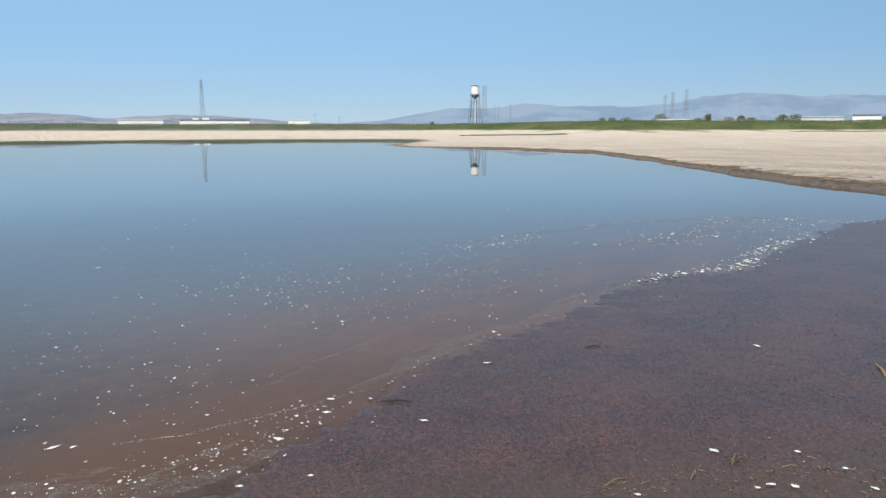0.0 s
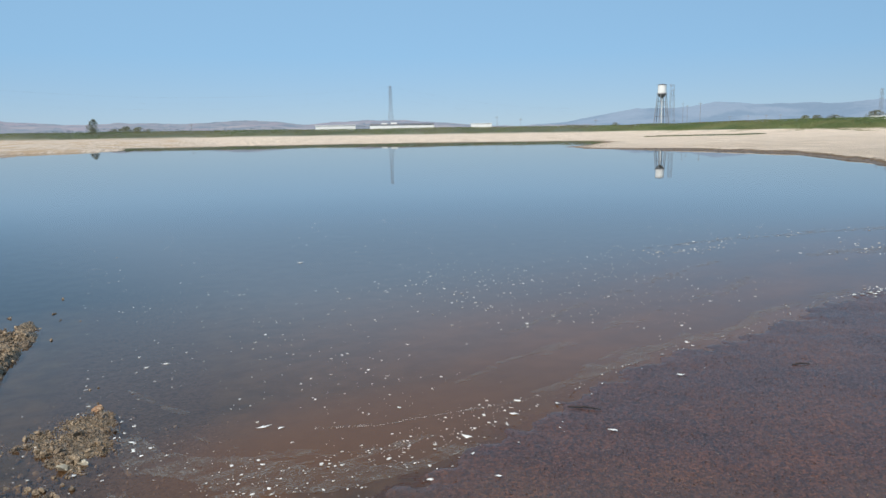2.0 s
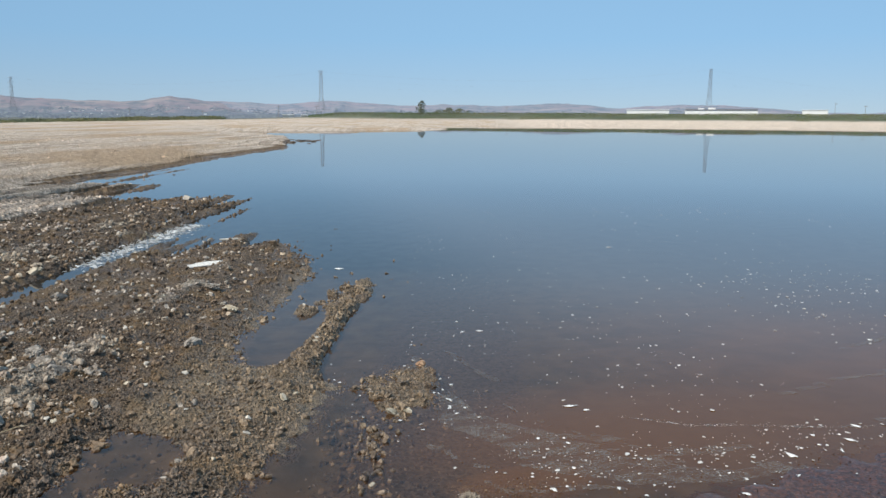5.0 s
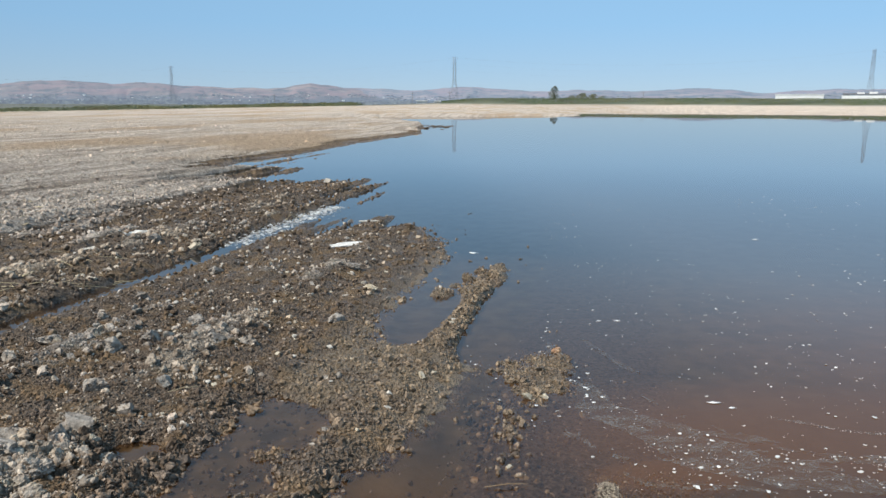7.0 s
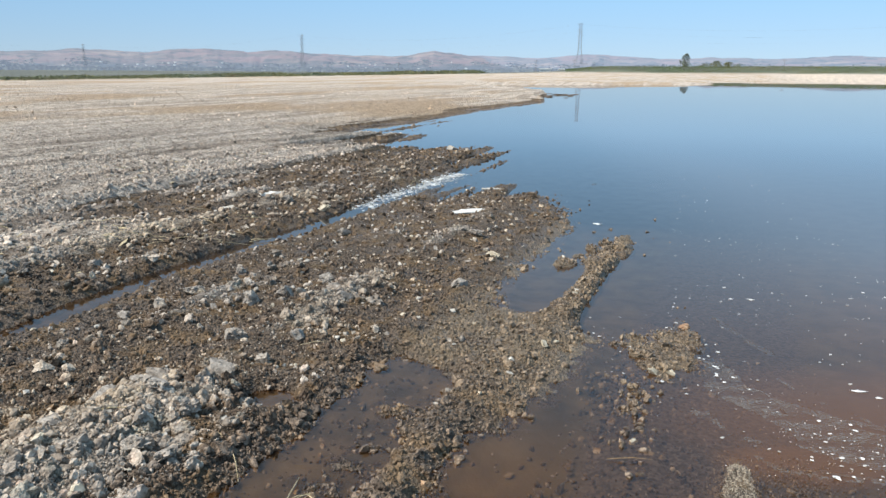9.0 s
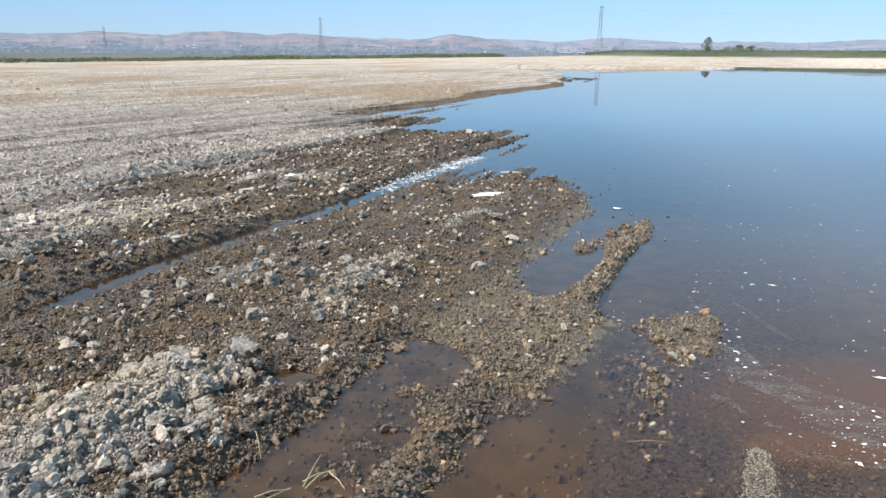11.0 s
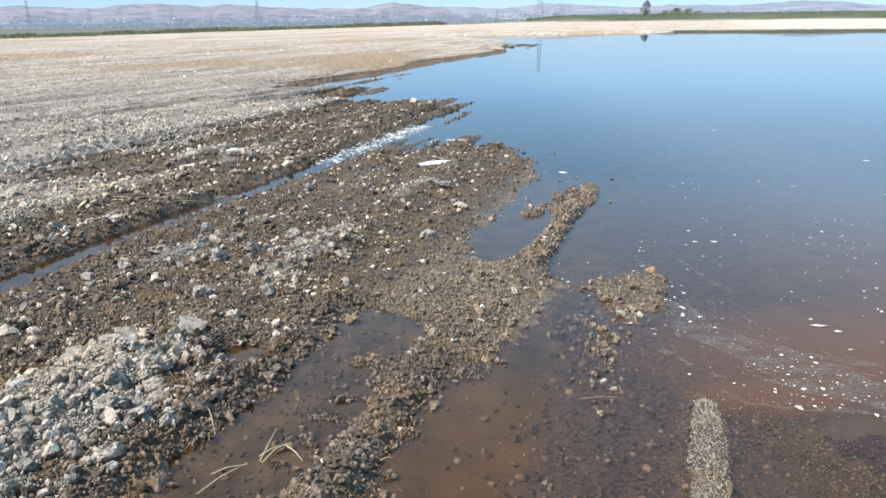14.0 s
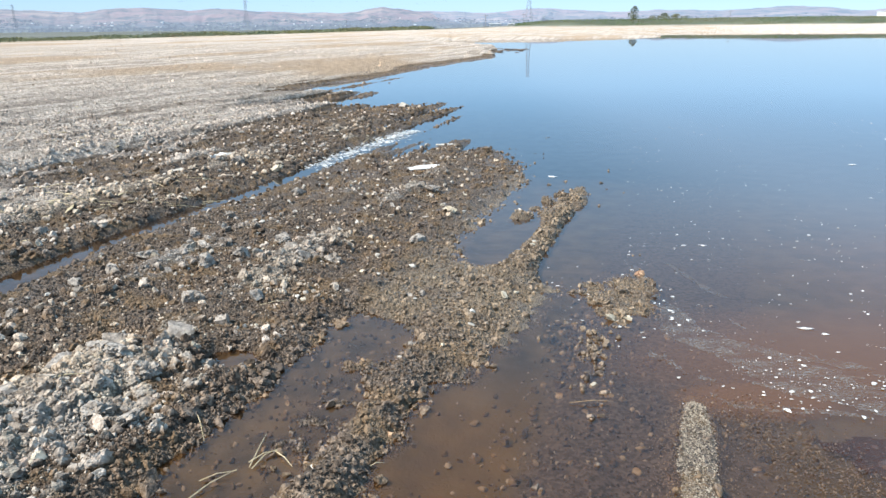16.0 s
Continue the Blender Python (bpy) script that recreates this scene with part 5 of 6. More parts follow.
for a, b, w in (((-1.59, 2.63), (-1.45, 2.71), 0.005), ((-0.86, 2.06), (-0.74, 2.24), 0.004), ((-0.85, 2.17), (-0.74, 2.23), 0.003), ((-0.70, 2.25), (-0.69, 2.47), 0.004),
                ((-0.71, 2.28), (-0.61, 2.36), 0.004), ((-0.69, 2.24), (-0.62, 2.37), 0.004), ((-0.63, 2.35), (-0.55, 2.25), 0.004), ((-0.98, 2.56), (-0.91, 2.42), 0.003),
                ((0.49, 2.69), (0.67, 2.70), 0.002), ((-0.28, 2.25), (-0.23, 2.27), 0.003), ((-1.08, 2.67), (-1.04, 2.63), 0.004), ((-1.52, 2.66), (-1.45, 2.55), 0.002),
                ((-1.0, 3.7), (-0.86, 3.78), 0.003), ((-2.35, 6.0), (-2.05, 6.15), 0.004), ((-2.5, 6.1), (-2.2, 6.3), 0.004), ((-3.6, 5.0), (-3.3, 5.1), 0.004),
                ((3.62, 0.72), (3.74, 0.74), 0.0025), ((3.72, 0.53), (3.78, 0.46), 0.002), ((5.48, 0.31), (5.72, 0.40), 0.011), ((3.05, 1.10), (3.2, 1.05), 0.002), ((3.35, 0.82), (3.47, 0.84), 0.002)):
    stalk(a, b, w * (0.62 if a[0] < 0 else 1.0))
# straw thrown about on the bank of the outer rut
for cx, cy, n in ((-3.2, 5.95, 6), (-2.75, 6.1, 6), (-2.35, 6.2, 5), (-3.6, 6.6, 5), (-2.6, 7.0, 5), (-4.4, 6.2, 5)):
    for _ in range(n):
        x, y, turn = random.gauss(cx, 0.22), random.gauss(cy, 0.16), random.gauss(0.25, 0.6)
        long = random.uniform(0.08, 0.26)
        stalk((x, y), (x + long * math.cos(turn), y + long * math.sin(turn)), random.uniform(0.002, 0.0038), 0.012)
# a line of sodden straw litter left on the scum
x, y = line_points([(2.9, 1.05), (3.17, 1.0), (3.4, 0.85), (3.52, 0.62), (3.8, 0.4), (3.8, 0.12)], 520, 0.07)
SHRED = [(v * (1.0, 0.16, 0.10), f) for v, f in TINY]
x2, y2 = line_points([(1.02, 2.62), (1.12, 2.35), (1.28, 2.0), (1.45, 1.5)], 6500, 0.10)
x2 = x2 + 0.10
tagged(strew("rim_crumbs", [(v * (1, 1, 0.5), f) for v, f in TINY], np.stack([x2, y2, np.full(len(x2), 0.004)], -1), grains(len(x2), 0.0016, 0.0048, 2.0), RIM_BIT, tilt=0.5), "ochre and brown crumbs drifting at the scum's edge", "crumbs", kind="stuff")
tagged(strew("straw_litter", SHRED, np.stack([x, y, np.full(len(x), 0.013)], -1), grains(len(x), 0.003, 0.017, 2.6), WET_STRAW, tilt=0.15), "shreds of sodden ochre straw lying on the scum", "litter", kind="stuff")
u, s = np.r_[rng.normal(-7.3, 0.5, 60), rng.normal(-5.0, 0.3, 40), rng.uniform(-11, -5, 60)], np.r_[rng.normal(7.6, 0.8, 60), rng.normal(4.6, 0.5, 40), rng.uniform(4, 14, 60)]
x, y = TY * u + TX * s, -TX * u + TY * s
tagged(strew("field_straw", SHRED, np.stack([x, y, land(x, y) + 0.012], -1), grains(len(x), 0.02, 0.09, 2.0), STRAW, tilt=0.2, stretch=0.2), "pale bits of dry straw lying on the field", "straw", kind="stuff")
x, y = np.r_[rng.normal(3.68, 0.035, 60), rng.normal(3.80, 0.06, 40), rng.normal(3.92, 0.05, 30)], np.r_[rng.normal(0.72, 0.03, 60), rng.normal(0.34, 0.05, 40), rng.normal(0.14, 0.05, 30)]
tagged(strew("dark_debris", [(v * (1.0, 0.35, 0.3), f) for v, f in TINY], np.stack([x, y, np.full(len(x), 0.014)], -1), grains(len(x), 0.004, 0.013, 1.6), RIM_BIT, tilt=0.5), "dark rotten bits of plants lying on the scum", "debris", kind="stuff")
TWIG = plain("wet_twig", (0.032, 0.022, 0.018), 0.9, 0, 60, 0.3)
for a, b in (((3.23, 2.56), (3.34, 2.41)), ((4.9, 2.1), (5.0, 2.03))):
    bm = bmesh.new()
    rod(bm, (*a, 0.010), ((a[0] + b[0]) / 2, (a[1] + b[1]) / 2 + 0.01, 0.012), 0.003, 0.005)
    rod(bm, ((a[0] + b[0]) / 2, (a[1] + b[1]) / 2 + 0.01, 0.016), (*b, 0.010), 0.005, 0.002)
    tagged(bm_object("dark_twig", bm, TWIG), "dark wet twig lying on the brown scum", "twig", "twigs")
# upright dead stems by the outer rut
for n in range(8):
    x, y = -0.95 + random.uniform(-0.12, 0.12), 10.0 + random.uniform(-0.3, 0.3)
    bm = bmesh.new()
    rod(bm, (x, y, 0.0), (x + random.uniform(-0.10, 0.10), y + random.uniform(-0.1, 0.1), random.uniform(0.03, 0.09)), 0.004, 0.002)
    tagged(bm_object("dead_stem", bm, STRAW), "short dead straw stem standing in wet mud", "stem", "dead stems")


# ---- green banks ----
def leaf_cloud(name, centre, half, lean, material):
    """Blades as slim quads; half: half width and half height of each."""
    n = len(centre)
    a = rng.uniform(0, 2 * math.pi, n)
    side = np.stack([np.cos(a), np.sin(a), np.zeros(n)], -1) * half[:, :1]
    up = np.stack([rng.normal(0, lean, n), rng.normal(0, lean, n), np.ones(n)], -1)
    up = up / np.linalg.norm(up, axis=1, keepdims=True) * half[:, 1:]
    v = np.stack([centre - side - up, centre + side - up * 0.8, centre + side * 0.4 + up, centre - side * 0.5 + up * 0.9], 1).reshape(-1, 3)
    f = np.arange(n * 4).reshape(n, 4)
    return mesh_object(name, v, f, material)


def bank_cover(n, az0, az1, depth, tall):
    az = rng.uniform(az0, az1, n)
    into = rng.uniform(-8, depth, n)
    r = belt_radius(az) + 2 + into
    x, y = r * np.sin(np.radians(az)), r * np.cos(np.radians(az))
    h = tall * (0.6 + 0.6 * fbm(x, y, 16, 3, 81) + 0.5 * vnoise(x / 3, y / 3, 82))
    h = np.clip(h, 0.12, None) * sm(-9, 6, into)
    up = rng.uniform(0, 1, n) ** 0.7 * h
    half = np.stack([rng.uniform(0.05, 0.16, n), rng.uniform(0.03, 0.09, n)], -1)
    return np.stack([x, y, land(x, y, False) + up], -1), half


c1, h1 = bank_cover(80000, 5.5, 54, 22, 0.5)
c2, h2 = bank_cover(95000, 54, 108, 24, 0.5)
tagged(leaf_cloud("green_bank", np.concatenate([c1, c2]), np.concatenate([h1, h2]), 0.5, LEAF), "low green weeds and shrubs along a far bank", "weeds", kind="stuff")
x, y = line_points(WEEDS, 60000, 1.8)
dist = np.hypot(x, y)
tall = np.interp(dist, [60, 110, 170, 350], [0.26, 0.38, 0.62, 1.3]) * (0.45 + 1.0 * vnoise(x / 4, y / 4, 83))
c3 = np.stack([x, y, land(x, y, False) + rng.uniform(0, 1, len(x)) * tall], -1)
h3 = np.stack([rng.uniform(0.04, 0.12, len(x)), rng.uniform(0.03, 0.07, len(x))], -1) * (0.6 + dist[:, None] / 220)
tagged(leaf_cloud("weed_strip", c3, h3, 0.5, LEAF_DARK), "strip of low dark green weeds along the dry field", "weeds", kind="stuff")
x, y = line_points([(118, 84), (128, 72), (140, 74)], 1600, 0.5)
x2, y2 = line_points([(206, 44), (213, 30), (216, 20)], 1500, 0.6)
x, y = np.r_[x, x2], np.r_[y, y2]
c4 = np.stack([x, y, land(x, y, False) + rng.uniform(0, 0.2, len(x))], -1)
tagged(leaf_cloud("weed_tufts", c4, np.stack([rng.uniform(0.06, 0.16, len(x)), rng.uniform(0.04, 0.13, len(x))], -1), 0.5, LEAF_DARK), "thin dark weed tufts in a shallow line on the sand", "weeds", kind="stuff")
BARK = plain("bark", (0.12, 0.09, 0.065), 0.9, 0, 3.0, 0.3)


def polar(az, r):
    return r * math.sin(radians(az)), r * math.cos(radians(az))


def base_z(x, y):
    return float(land(np.array([x]), np.array([y]), False)[0])


def tree(name, az, r, height, width, seed, label, shape="round", group=""):
    x, y = polar(az, r)
    root = new(name)
    root.location = (x, y, base_z(x, y))
    g = np.random.default_rng(seed)
    bm = bmesh.new()
    rod(bm, (0, 0, -0.3), (0.05 * width, 0, height * 0.55), width * 0.06, width * 0.03, 7)
    rod(bm, (0.05 * width, 0, height * 0.55), (0.12 * width, 0, height * 0.95), width * 0.03, width * 0.01, 7)
    tips = []
    for k in range(9):
        a, hh = g.uniform(0, 6.28), g.uniform(0.2, 0.8) * height
        tip = Vector((math.cos(a) * width * 0.36, math.sin(a) * width * 0.36, hh + g.uniform(0.05, 0.16) * height))
        rod(bm, (0.03 * width, 0, hh), tip, width * 0.02, width * 0.006, 5)
        tips.append(tip)
    part("trunk", bm, BARK, root)
    n = 800 if shape == "spire" else 1500
    t = g.uniform(0.04, 1.0, n)
    if shape == "spire":
        env = np.interp(t, [0.1, 0.2, 0.45, 0.7, 0.85, 1.0], [0.45, 0.8, 0.95, 1.0, 0.8, 0.3])
    else:
        env = np.sqrt(np.clip(1 - ((t - 0.5) / 0.52) ** 2, 0.02, 1))
    a = g.uniform(0, 6.28, n)
    rad = env * width / 2 * np.sqrt(g.uniform(0, 1, n)) * (0.5 + 1.0 * vnoise(a * 1.3 + seed, t * 5, seed))
    lean = 0.16 * width * np.clip(t - 0.6, 0, None) * 2.5
    c = np.stack([np.cos(a) * rad + lean, np.sin(a) * rad, t * height], -1)
    half = np.stack([g.uniform(0.012, 0.035, n), g.uniform(0.015, 0.04, n)], -1) * height
    crown = leaf_cloud("crown", c, half, 0.8, TREE_LEAF)
    crown.parent = root
    return tagged(root, label, "tree", group)


tree("lone_tree", 13.95, 1000, 22.5, 11.5, 5, "lone tall grey-green tree with a leaning crown far off", "spire")
for n, (az, r, h, w) in enumerate([(15.2, 900, 9.5, 11.0), (16.0, 910, 12.6, 14.0), (16.8, 915, 11.6, 13.0), (17.4, 920, 9.2, 12.0)]):
    tree("bush", az, r, h, w, 30 + n, "dark green rounded bush beyond the green bank", "round", "far bushes")
for n, (az, r, h, w) in enumerate([(64.8, 620, 12.0, 8.0), (65.5, 640, 12.5, 10.4), (66.6, 640, 12.5, 11.5), (69.0, 600, 15.0, 12.6), (71.6, 700, 12.6, 13.8), (72.3, 680, 16.5, 7.0), (73.7, 700, 13.4, 16.0),
                                   (74.5, 720, 15.5, 10.4), (75.2, 720, 13.2, 11.5), (77.2, 680, 15.4, 10.4), (78.0, 690, 16.0, 12.6), (79.1, 700, 13.4, 9.2), (81.9, 760, 15.6, 11.5), (83.4, 720, 14.2, 10.4),
                                   (84.5, 700, 13.6, 10.4), (52.0, 640, 8.8, 6.0)]):
    tree("round_tree", az, r, 0.78 * h, 1.05 * w, 40 + n, "dark green rounded tree beyond the green bank", "round", "far trees")


# ---- lattice towers, water tower, poles ----
def box(bm, x0, y0, z0, x1, y1, z1):
    v = [bm.verts.new(p) for p in ((x0, y0, z0), (x1, y0, z0), (x1, y1, z0), (x0, y1, z0), (x0, y0, z1), (x1, y0, z1), (x1, y1, z1), (x0, y1, z1))]
    for f in ((3, 2, 1, 0), (4, 5, 6, 7), (0, 1, 5, 4), (1, 2, 6, 5), (2, 3, 7, 6), (3, 0, 4, 7)):
        bm.faces.new([v[k] for k in f])


def pylon(az, r, height, foot, waist, head, arm, turn, label, steel=0.075):
    """Legs taper from foot to waist at 45 % of the height, then run up to the head."""
    x, y = polar(az, r)
    root = new("transmission_tower")
    root.location, root.rotation_euler = (x, y, base_z(x, y)), (0, 0, turn)
    zs = [0, height * 0.2, height * 0.36, height * 0.48] + [height * (0.48 + 0.065 * k) for k in range(1, 9)]
    wide = [np.interp(z, [0, height * 0.48, height], [foot, waist, head]) / 2 for z in zs]
    corner = ((-1, -1), (1, -1), (1, 1), (-1, 1))
    for cx, cy in corner:
        bm = bmesh.new()
        loops = [[bm.verts.new((cx * w + px, cy * w + py, z)) for px, py in ((-steel, -steel), (steel, -steel), (steel, steel), (-steel, steel))] for w, z in zip(wide, zs)]
        for a, b in zip(loops, loops[1:]):
            for k in range(4):
                bm.faces.new((a[k], a[(k + 1) % 4], b[(k + 1) % 4], b[k]))
        bm.faces.new(loops[-1])
        part("leg", bm, STEEL, root)
    bm = bmesh.new()
    for k in range(len(zs) - 1):
        for j in range(4):
            (ax, ay), (bx, by) = corner[j], corner[(j + 1) % 4]
            rod(bm, (ax * wide[k], ay * wide[k], zs[k]), (bx * wide[k + 1], by * wide[k + 1], zs[k + 1]), steel * 0.65, steel * 0.65, 3)
            rod(bm, (bx * wide[k], by * wide[k], zs[k]), (ax * wide[k + 1], ay * wide[k + 1], zs[k + 1]), steel * 0.65, steel * 0.65, 3)
            rod(bm, (ax * wide[k + 1], ay * wide[k + 1], zs[k + 1]), (bx * wide[k + 1], by * wide[k + 1], zs[k + 1]), steel * 0.45, steel * 0.45, 3)
    part("bracing", bm, STEEL, root)
    for f in (0.74, 0.86, 0.97):
        z = height * f
        for sgn in (-1, 1):
            bm = bmesh.new()
            for dy in (-1, 1):
                rod(bm, (sgn * head / 2, dy * head / 2, z), (sgn * arm / 2, 0, z + 0.4), steel * 0.7, steel * 0.5, 4)
            rod(bm, (sgn * head / 2, 0, z + 1.4), (sgn * arm / 2, 0, z + 0.4), steel * 0.6, steel * 0.5, 4)
            rod(bm, (sgn * arm / 2, 0, z + 0.4), (sgn * arm / 2, 0, z - 1.2), steel * 0.8, steel * 0.8, 5)
            part("crossarm", bm, STEEL, root)
    return tagged(root, label, "tower", "transmission towers")


FAR_TOWER = "grey steel lattice transmission tower beyond the green bank"
# azimuth, distance, height, foot, waist, head, arm, turn
TOWERS = [(35.1, 735, 46.0, 6.2, 2.6, 1.7, 4.6, 0.5), (6.47, 673, 40.4, 6.6, 2.6, 1.7, 5.0, 0.1), (-14.12, 900, 40.3, 5.8, 2.3, 1.5, 6.0, -0.2), (-28.86, 1300, 37.0, 6.0, 2.4, 1.6, 6.0, -0.4),
          (56.02, 790, 45.3, 5.5, 4.0, 3.2, 6.5, 0.9), (69.3, 980, 42.7, 7.0, 2.8, 1.8, 6.5, 1.1), (69.83, 900, 41.6, 7.0, 2.8, 1.8, 7.0, 1.1), (70.78, 830, 41.0, 7.0, 3.0, 2.0, 9.0, 1.1)]
for row in TOWERS:
    pylon(*row, FAR_TOWER)


def cable(a, b, sag):
    bm = bmesh.new()
    a, b = Vector(a), Vector(b)
    last = a
    for k in range(1, 17):
        t = k / 16
        p = a.lerp(b, t) - Vector((0, 0, sag * 4 * t * (1 - t)))
        rod(bm, last, p, 0.012, 0.012, 3)
        last = p
    return tagged(bm_object("power_line", bm, STEEL), "thin power line strung between lattice towers", "power line", "power lines")


heads = []
for az, r, h, *_ in TOWERS[:4]:
    x, y = polar(az, r)
    heads.append((x, y, base_z(x, y) + h))
for a, b in ((heads[0], heads[1]), (heads[1], heads[2]), (heads[2], heads[3]), (heads[3], (-1400, 700, 38)), (heads[0], (heads[0][0] + 600, heads[0][1] + 260, 44))):
    for dz, off in ((-0.8, 3.0), (-0.8, -3.0), (-6.0, 3.0), (-11.0, -3.0)):
        cable((a[0] + off, a[1], a[2] + dz), (b[0] + off, b[1], b[2] + dz), 9.0)


def lathe(bm, rings, sides=28):
    loops = [[bm.verts.new((r * math.cos(2 * math.pi * k / sides), r * math.sin(2 * math.pi * k / sides), z)) for k in range(sides)] for r, z in rings]
    for a, b in zip(loops, loops[1:]):
        for k in range(sides):
            bm.faces.new((a[k], a[(k + 1) % sides], b[(k + 1) % sides], b[k]))
    bm.faces.new(loops[0][::-1])
    bm.faces.new(loops[-1])


RUSTY = plain("weathered_dark_steel", (0.26, 0.26, 0.265), 0.7, 0.2, 0.8, 0.3)


def water_tower(az, r, top):
    x, y = polar(az, r)
    root = new("water_tower")
    z0 = base_z(x, y)
    root.location = (x, y, z0)
    H = top - z0
    bm = bmesh.new()
    lathe(bm, [(4.0, H - 9.0), (4.0, H - 1.3)])
    part("tank", bm, WHITE, root, "white painted steel tank")
    bm = bmesh.new()
    lathe(bm, [(4.2, H - 1.3), (4.2, H - 0.9), (0.5, H - 0.1), (0.4, H)])
    part("roof", bm, DARK_ROOF, root, "dark shallow cone roof")
    bm = bmesh.new()
    lathe(bm, [(0.7, H - 13.2), (2.5, H - 12.0), (3.7, H - 10.1), (3.97, H - 9.0)])
    part("bowl", bm, RUSTY, root, "dark weathered bowl-shaped tank bottom")
    bm = bmesh.new()
    lathe(bm, [(4.8, H - 9.5), (4.8, H - 9.3)])
    walkway = part("walkway", bm, RUSTY, root)
    bm = bmesh.new()
    for k in range(24):
        a = 2 * math.pi * k / 24
        b = 2 * math.pi * (k + 1) / 24
        rod(bm, (4.75 * math.cos(a), 4.75 * math.sin(a), H - 9.4), (4.75 * math.cos(a), 4.75 * math.sin(a), H - 8.3), 0.06, 0.06, 4)
        rod(bm, (4.75 * math.cos(a), 4.75 * math.sin(a), H - 8.3), (4.75 * math.cos(b), 4.75 * math.sin(b), H - 8.3), 0.06, 0.06, 4)
    part("railing", bm, RUSTY, walkway)
    bm = bmesh.new()
    rod(bm, (0, 0, 0), (0, 0, H - 12.8), 0.75, 0.75, 12)
    part("riser_pipe", bm, WHITE, root, "white riser pipe")
    for k in range(6):
        a = 2 * math.pi * (k + 0.3) / 6
        bm = bmesh.new()
        rod(bm, (7.4 * math.cos(a), 7.4 * math.sin(a), 0), (4.1 * math.cos(a), 4.1 * math.sin(a), H - 9.3), 0.33, 0.30, 6)
        part("leg", bm, RUSTY, root)
    bm = bmesh.new()
    for z in (0.3, 0.62):
        rr = 7.4 - 3.3 * z * (H / (H - 9.3))
        for k in range(6):
            a, b = 2 * math.pi * (k + 0.3) / 6, 2 * math.pi * (k + 1.3) / 6
            rod(bm, (rr * math.cos(a), rr * math.sin(a), z * H), (rr * math.cos(b), rr * math.sin(b), z * H), 0.16, 0.16, 4)
            if z < 0.5:
                r2 = rr - 3.3 * 0.32 * (H / (H - 9.3))
                rod(bm, (rr * math.cos(a), rr * math.sin(a), z * H), (r2 * math.cos(b), r2 * math.sin(b), 0.62 * H), 0.07, 0.07, 4)
    part("bracing", bm, RUSTY, root)
    return tagged(root, "white water tower on dark steel legs beyond the green bank", "water tower")


water_tower(55.3, 740, 1.5 + 740 * math.tan(radians(3.33)))


GREY_WOOD = plain("weathered_pole_wood", (0.27, 0.26, 0.25), 0.8, 0, 2.0, 0.2)


def pole(az, r, height, label="thin utility pole with a crossarm in the distance", arms=1):
    x, y = polar(az, r)
    root = new("utility_pole")
    root.location, root.rotation_euler = (x, y, base_z(x, y)), (0, 0, radians(-az))
    bm = bmesh.new()
    rod(bm, (0, 0, 0), (0, 0, height), 0.16, 0.11, 6)
    part("post", bm, GREY_WOOD, root)
    for k in range(arms):
        bm = bmesh.new()
        box(bm, -1.3, -0.08, height - 0.9 - 1.2 * k, 1.3, 0.08, height - 0.7 - 1.2 * k)
        part("crossarm", bm, GREY_WOOD, root)
    return tagged(root, label, "pole", "utility poles")


for az, r, h in ((58.0, 520, 17.5), (56.8, 700, 24), (57.1, 720, 22), (3.3, 480, 7.5), (6.1, 470, 7.5), (-2.1, 560, 5.5), (-7.0, 560, 7.0), (61.2, 640, 11), (62.4, 640, 11), (63.3, 650, 11), (60.0, 640, 10.5), (50.6, 600, 9), (45.0, 640, 11.5), (20.5, 520, 8.5), (43.2, 640, 13.5)):
    pole(az, r, h)


# ---- buildings behind the bank ----
def shed(az0, az1, r, el_top, wall, label, roof=None, boxes=(), band=0.0):
    """A long low building across the line of sight from az0 to az1."""
    az = (az0 + az1) / 2
    x, y = polar(az, r)
    root = new("warehouse")
    z0 = base_z(x, y)
    root.location, root.rotation_euler = (x, y, z0), (0, 0, radians(-az))
    wide = 2 * r * math.tan(radians((az1 - az0) / 2))
    H = 1.5 + r * math.tan(radians(el_top)) - z0
    bm = bmesh.new()
    box(bm, -wide / 2, 0, 0, wide / 2, 30, H - 0.4)
    part("wall", bm, wall, root)
    bm = bmesh.new()
    if roof is None:
        box(bm, -wide / 2 - 0.4, -0.4, H - 0.4, wide / 2 + 0.4, 30.4, H)
    else:
        v = [bm.verts.new(p) for p in ((-wide / 2, -0.5, H - 0.4), (wide / 2, -0.5, H - 0.4), (wide / 2, 15, H + band), (-wide / 2, 15, H + band), (-wide / 2, 30.5, H - 0.4), (wide / 2, 30.5, H - 0.4))]
        bm.faces.new((v[0], v[1], v[2], v[3]))
        bm.faces.new((v[3], v[2], v[5], v[4]))
        bm.faces.new((v[0], v[3], v[4]))
        bm.faces.new((v[1], v[5], v[2]))
        bm.faces.new((v[0], v[4], v[5], v[1]))
    part("roof", bm, roof or WHITE, root)
    for n in range(max(2, int(wide / 9))):
        bm = bmesh.new()
        cx = -wide / 2 + (n + 0.5) * wide / max(2, int(wide / 9))
        box(bm, cx - 1.6, -0.06, 0.1, cx + 1.6, -0.004, min(3.4, H * 0.6))
        part("loading_door", bm, GREY_WALL, root)
    for bx, bw, bh in boxes:
        bm = bmesh.new()
        box(bm, bx * wide - bw / 2, 8, H - 0.1, bx * wide + bw / 2, 14, H + bh)
        part("roof_unit", bm, WHITE, root)
    return tagged(root, label, "warehouse", "warehouses")


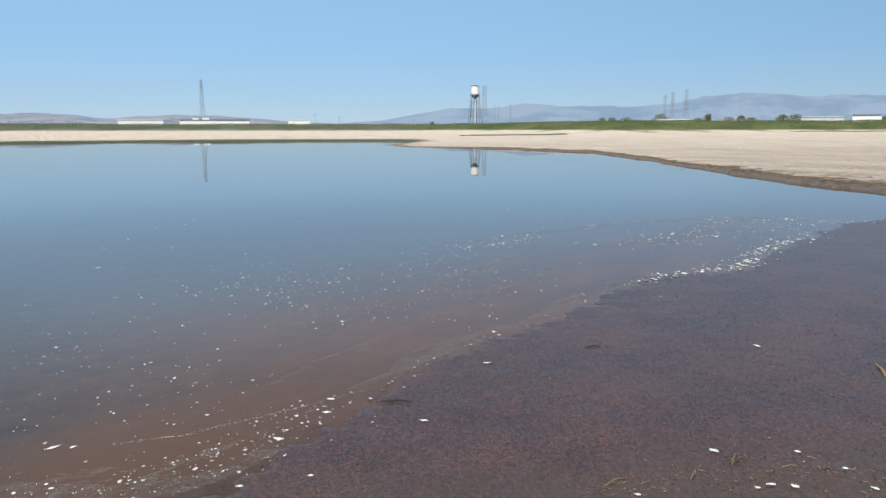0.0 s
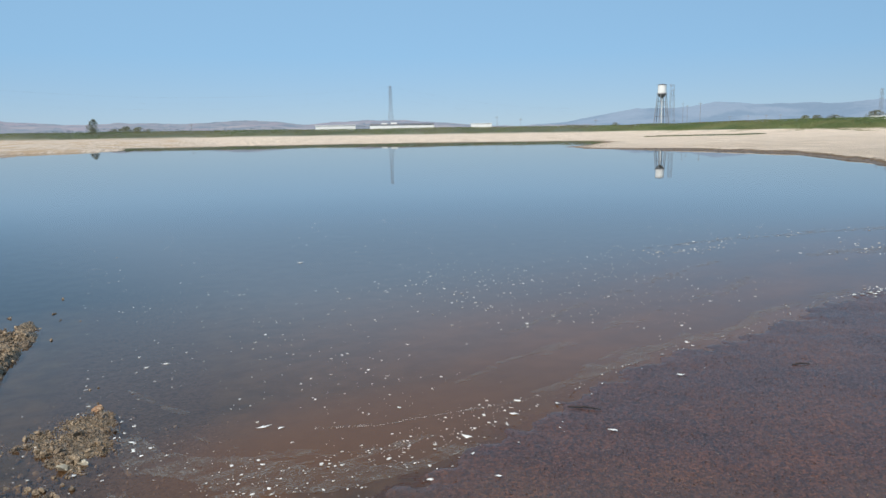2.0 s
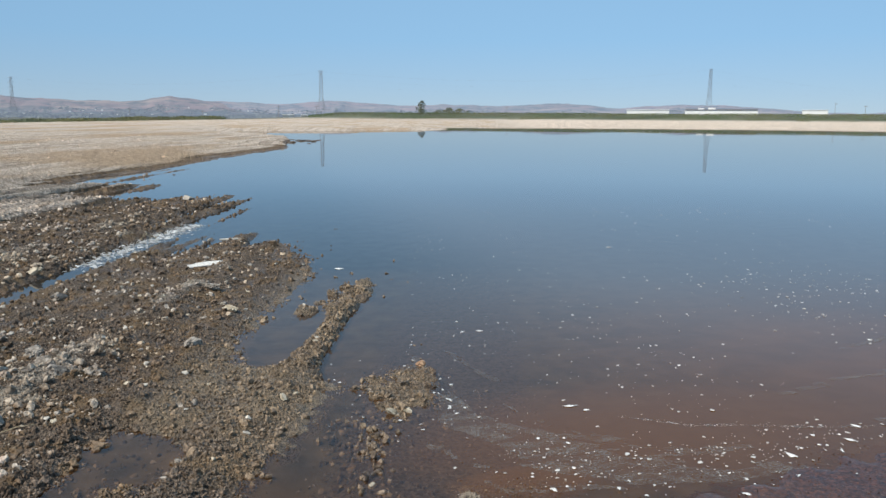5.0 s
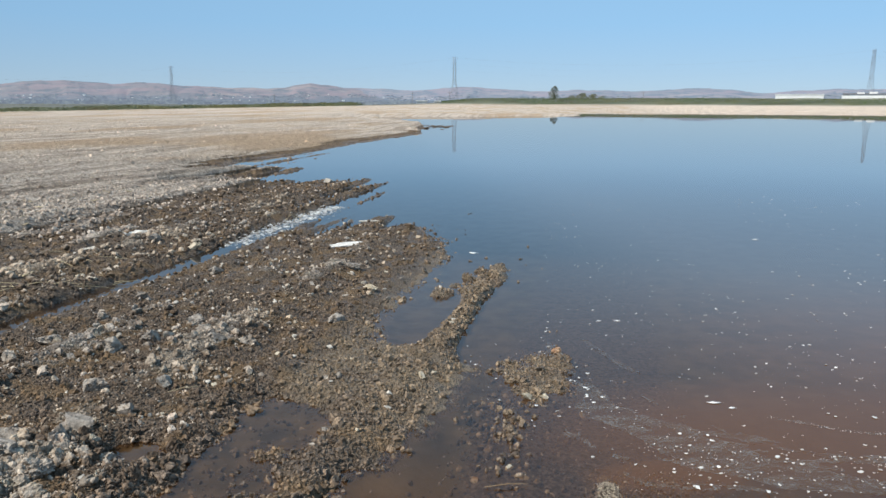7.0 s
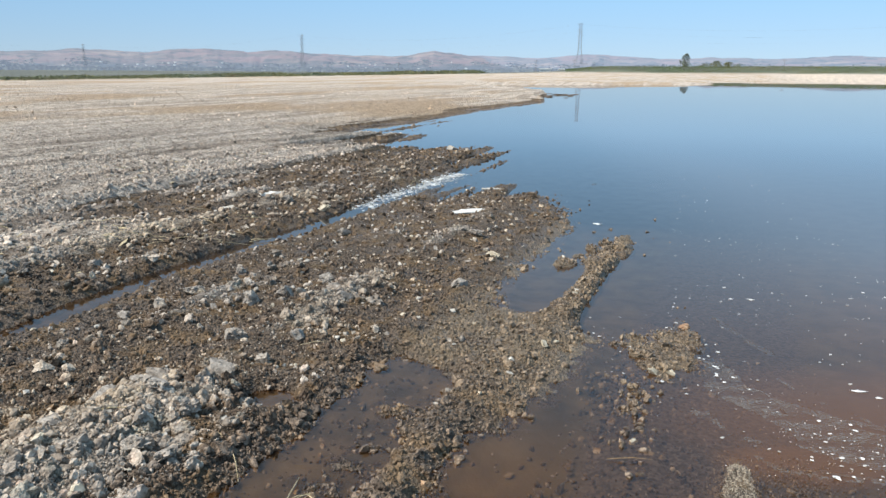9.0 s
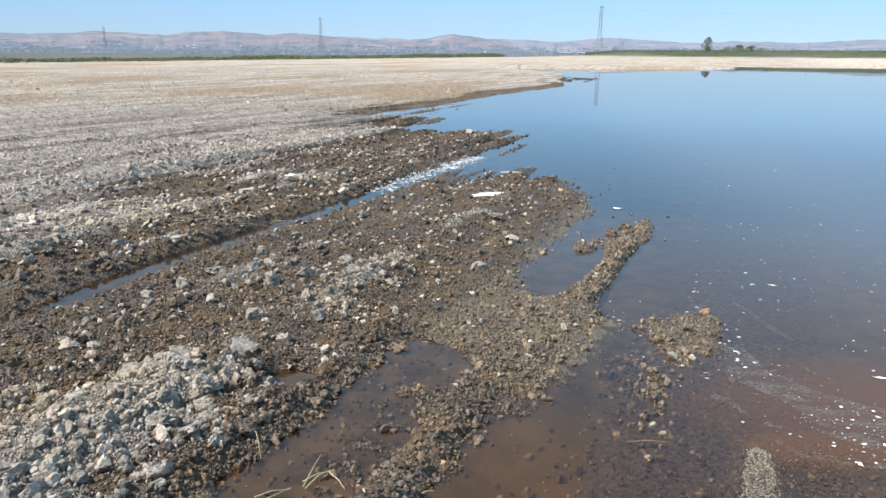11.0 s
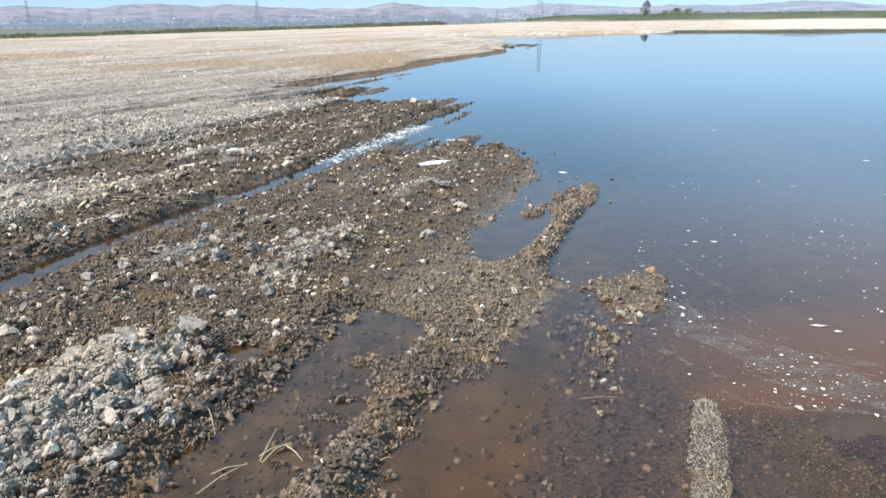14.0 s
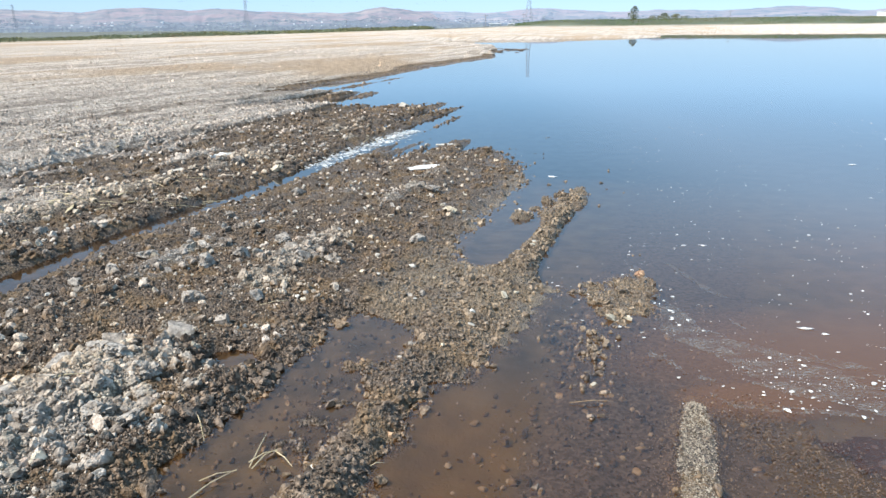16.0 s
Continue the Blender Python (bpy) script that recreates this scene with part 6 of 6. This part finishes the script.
shed(29.4, 32.4, 640, 0.72, WHITE, "long low white warehouse half hidden behind green weeds")
shed(33.5, 38.4, 640, 0.72, WHITE, "long white warehouse with a dark roof half hidden behind weeds", DARK_ROOF, ((-0.28, 5.0, 1.3), (-0.13, 5.5, 1.7)), 0.9)
shed(41.2, 42.8, 660, 0.72, WHITE, "small low white warehouse half hidden behind green weeds")
shed(68.8, 71.0, 560, 0.74, WHITE, "low white building half hidden behind a green bank")
shed(78.4, 81.0, 620, 0.86, GREY_WALL, "long pale grey warehouse beyond the green bank", GREY_WALL, (), 0.3)
shed(81.5, 83.2, 560, 0.95, WHITE, "bright white warehouse beyond the green bank", DARK_ROOF, (), 0.5)
shed(73.2, 74.6, 760, 0.76, GREY_WALL, "small pale grey building among far trees", GREY_WALL, (), 0.4)
shed(3.6, 4.4, 420, 0.20, WHITE, "small white shed at the edge of the dry field")
shed(5.0, 5.4, 420, 0.19, PALE, "small pale pinkish shed at the edge of the dry field")

# ---- town and woods at the foot of the hills ----
bm = bmesh.new()
for n in range(70):
    a, rr = math.radians(random.choice((random.gauss(-26, 5), random.gauss(-10, 4), random.gauss(-3, 6), random.uniform(-38, 45)))), random.uniform(2480, 3150)
    z = max(0.0, float(hill_height(np.array([a]), np.array([rr]), 2500, 3900, LEFT, 61)[0]))
    w, h = random.uniform(3, 9), random.uniform(2, 4.5)
    x, y = rr * math.sin(a), rr * math.cos(a)
    box(bm, x - w / 2, y - w / 2, z - 1, x + w / 2, y + w / 2, z + h)
tagged(bm_object("town_houses", bm, WHITE), "pale houses of a town scattered at the foot of the hills", "houses", kind="stuff")
n = 30000
az = np.radians(rng.uniform(-44, 46, n))
rr = rng.uniform(1500, 3150, n)
ok = vnoise(az * 60, rr / 160, 95) + 0.25 * rng.uniform(0, 1, n) > 0.55
az, rr = az[ok], rr[ok]
z = np.maximum(0, hill_height(az, np.maximum(rr, 2500), 2500, 3900, LEFT, 61)) + rng.uniform(0, 3, len(az))
c5 = np.stack([rr * np.sin(az), rr * np.cos(az), z], -1)
h5 = np.stack([rng.uniform(3, 9, len(az)), rng.uniform(0.8, 2.2, len(az))], -1)
# nearer clumps carry the painted haze across the flat land
az, rr = np.radians(rng.uniform(-44, 3, 16000)), 420 + 1100 * rng.uniform(0, 1, 16000)
c5 = np.concatenate([c5, np.stack([rr * np.sin(az), rr * np.cos(az), rng.uniform(0, 1.6, len(az)) * rr / 700], -1)])
h5 = np.concatenate([h5, np.stack([rng.uniform(0.8, 2.4, len(az)), rng.uniform(0.4, 1.0, len(az))], -1) * rr[:, None] / 700])
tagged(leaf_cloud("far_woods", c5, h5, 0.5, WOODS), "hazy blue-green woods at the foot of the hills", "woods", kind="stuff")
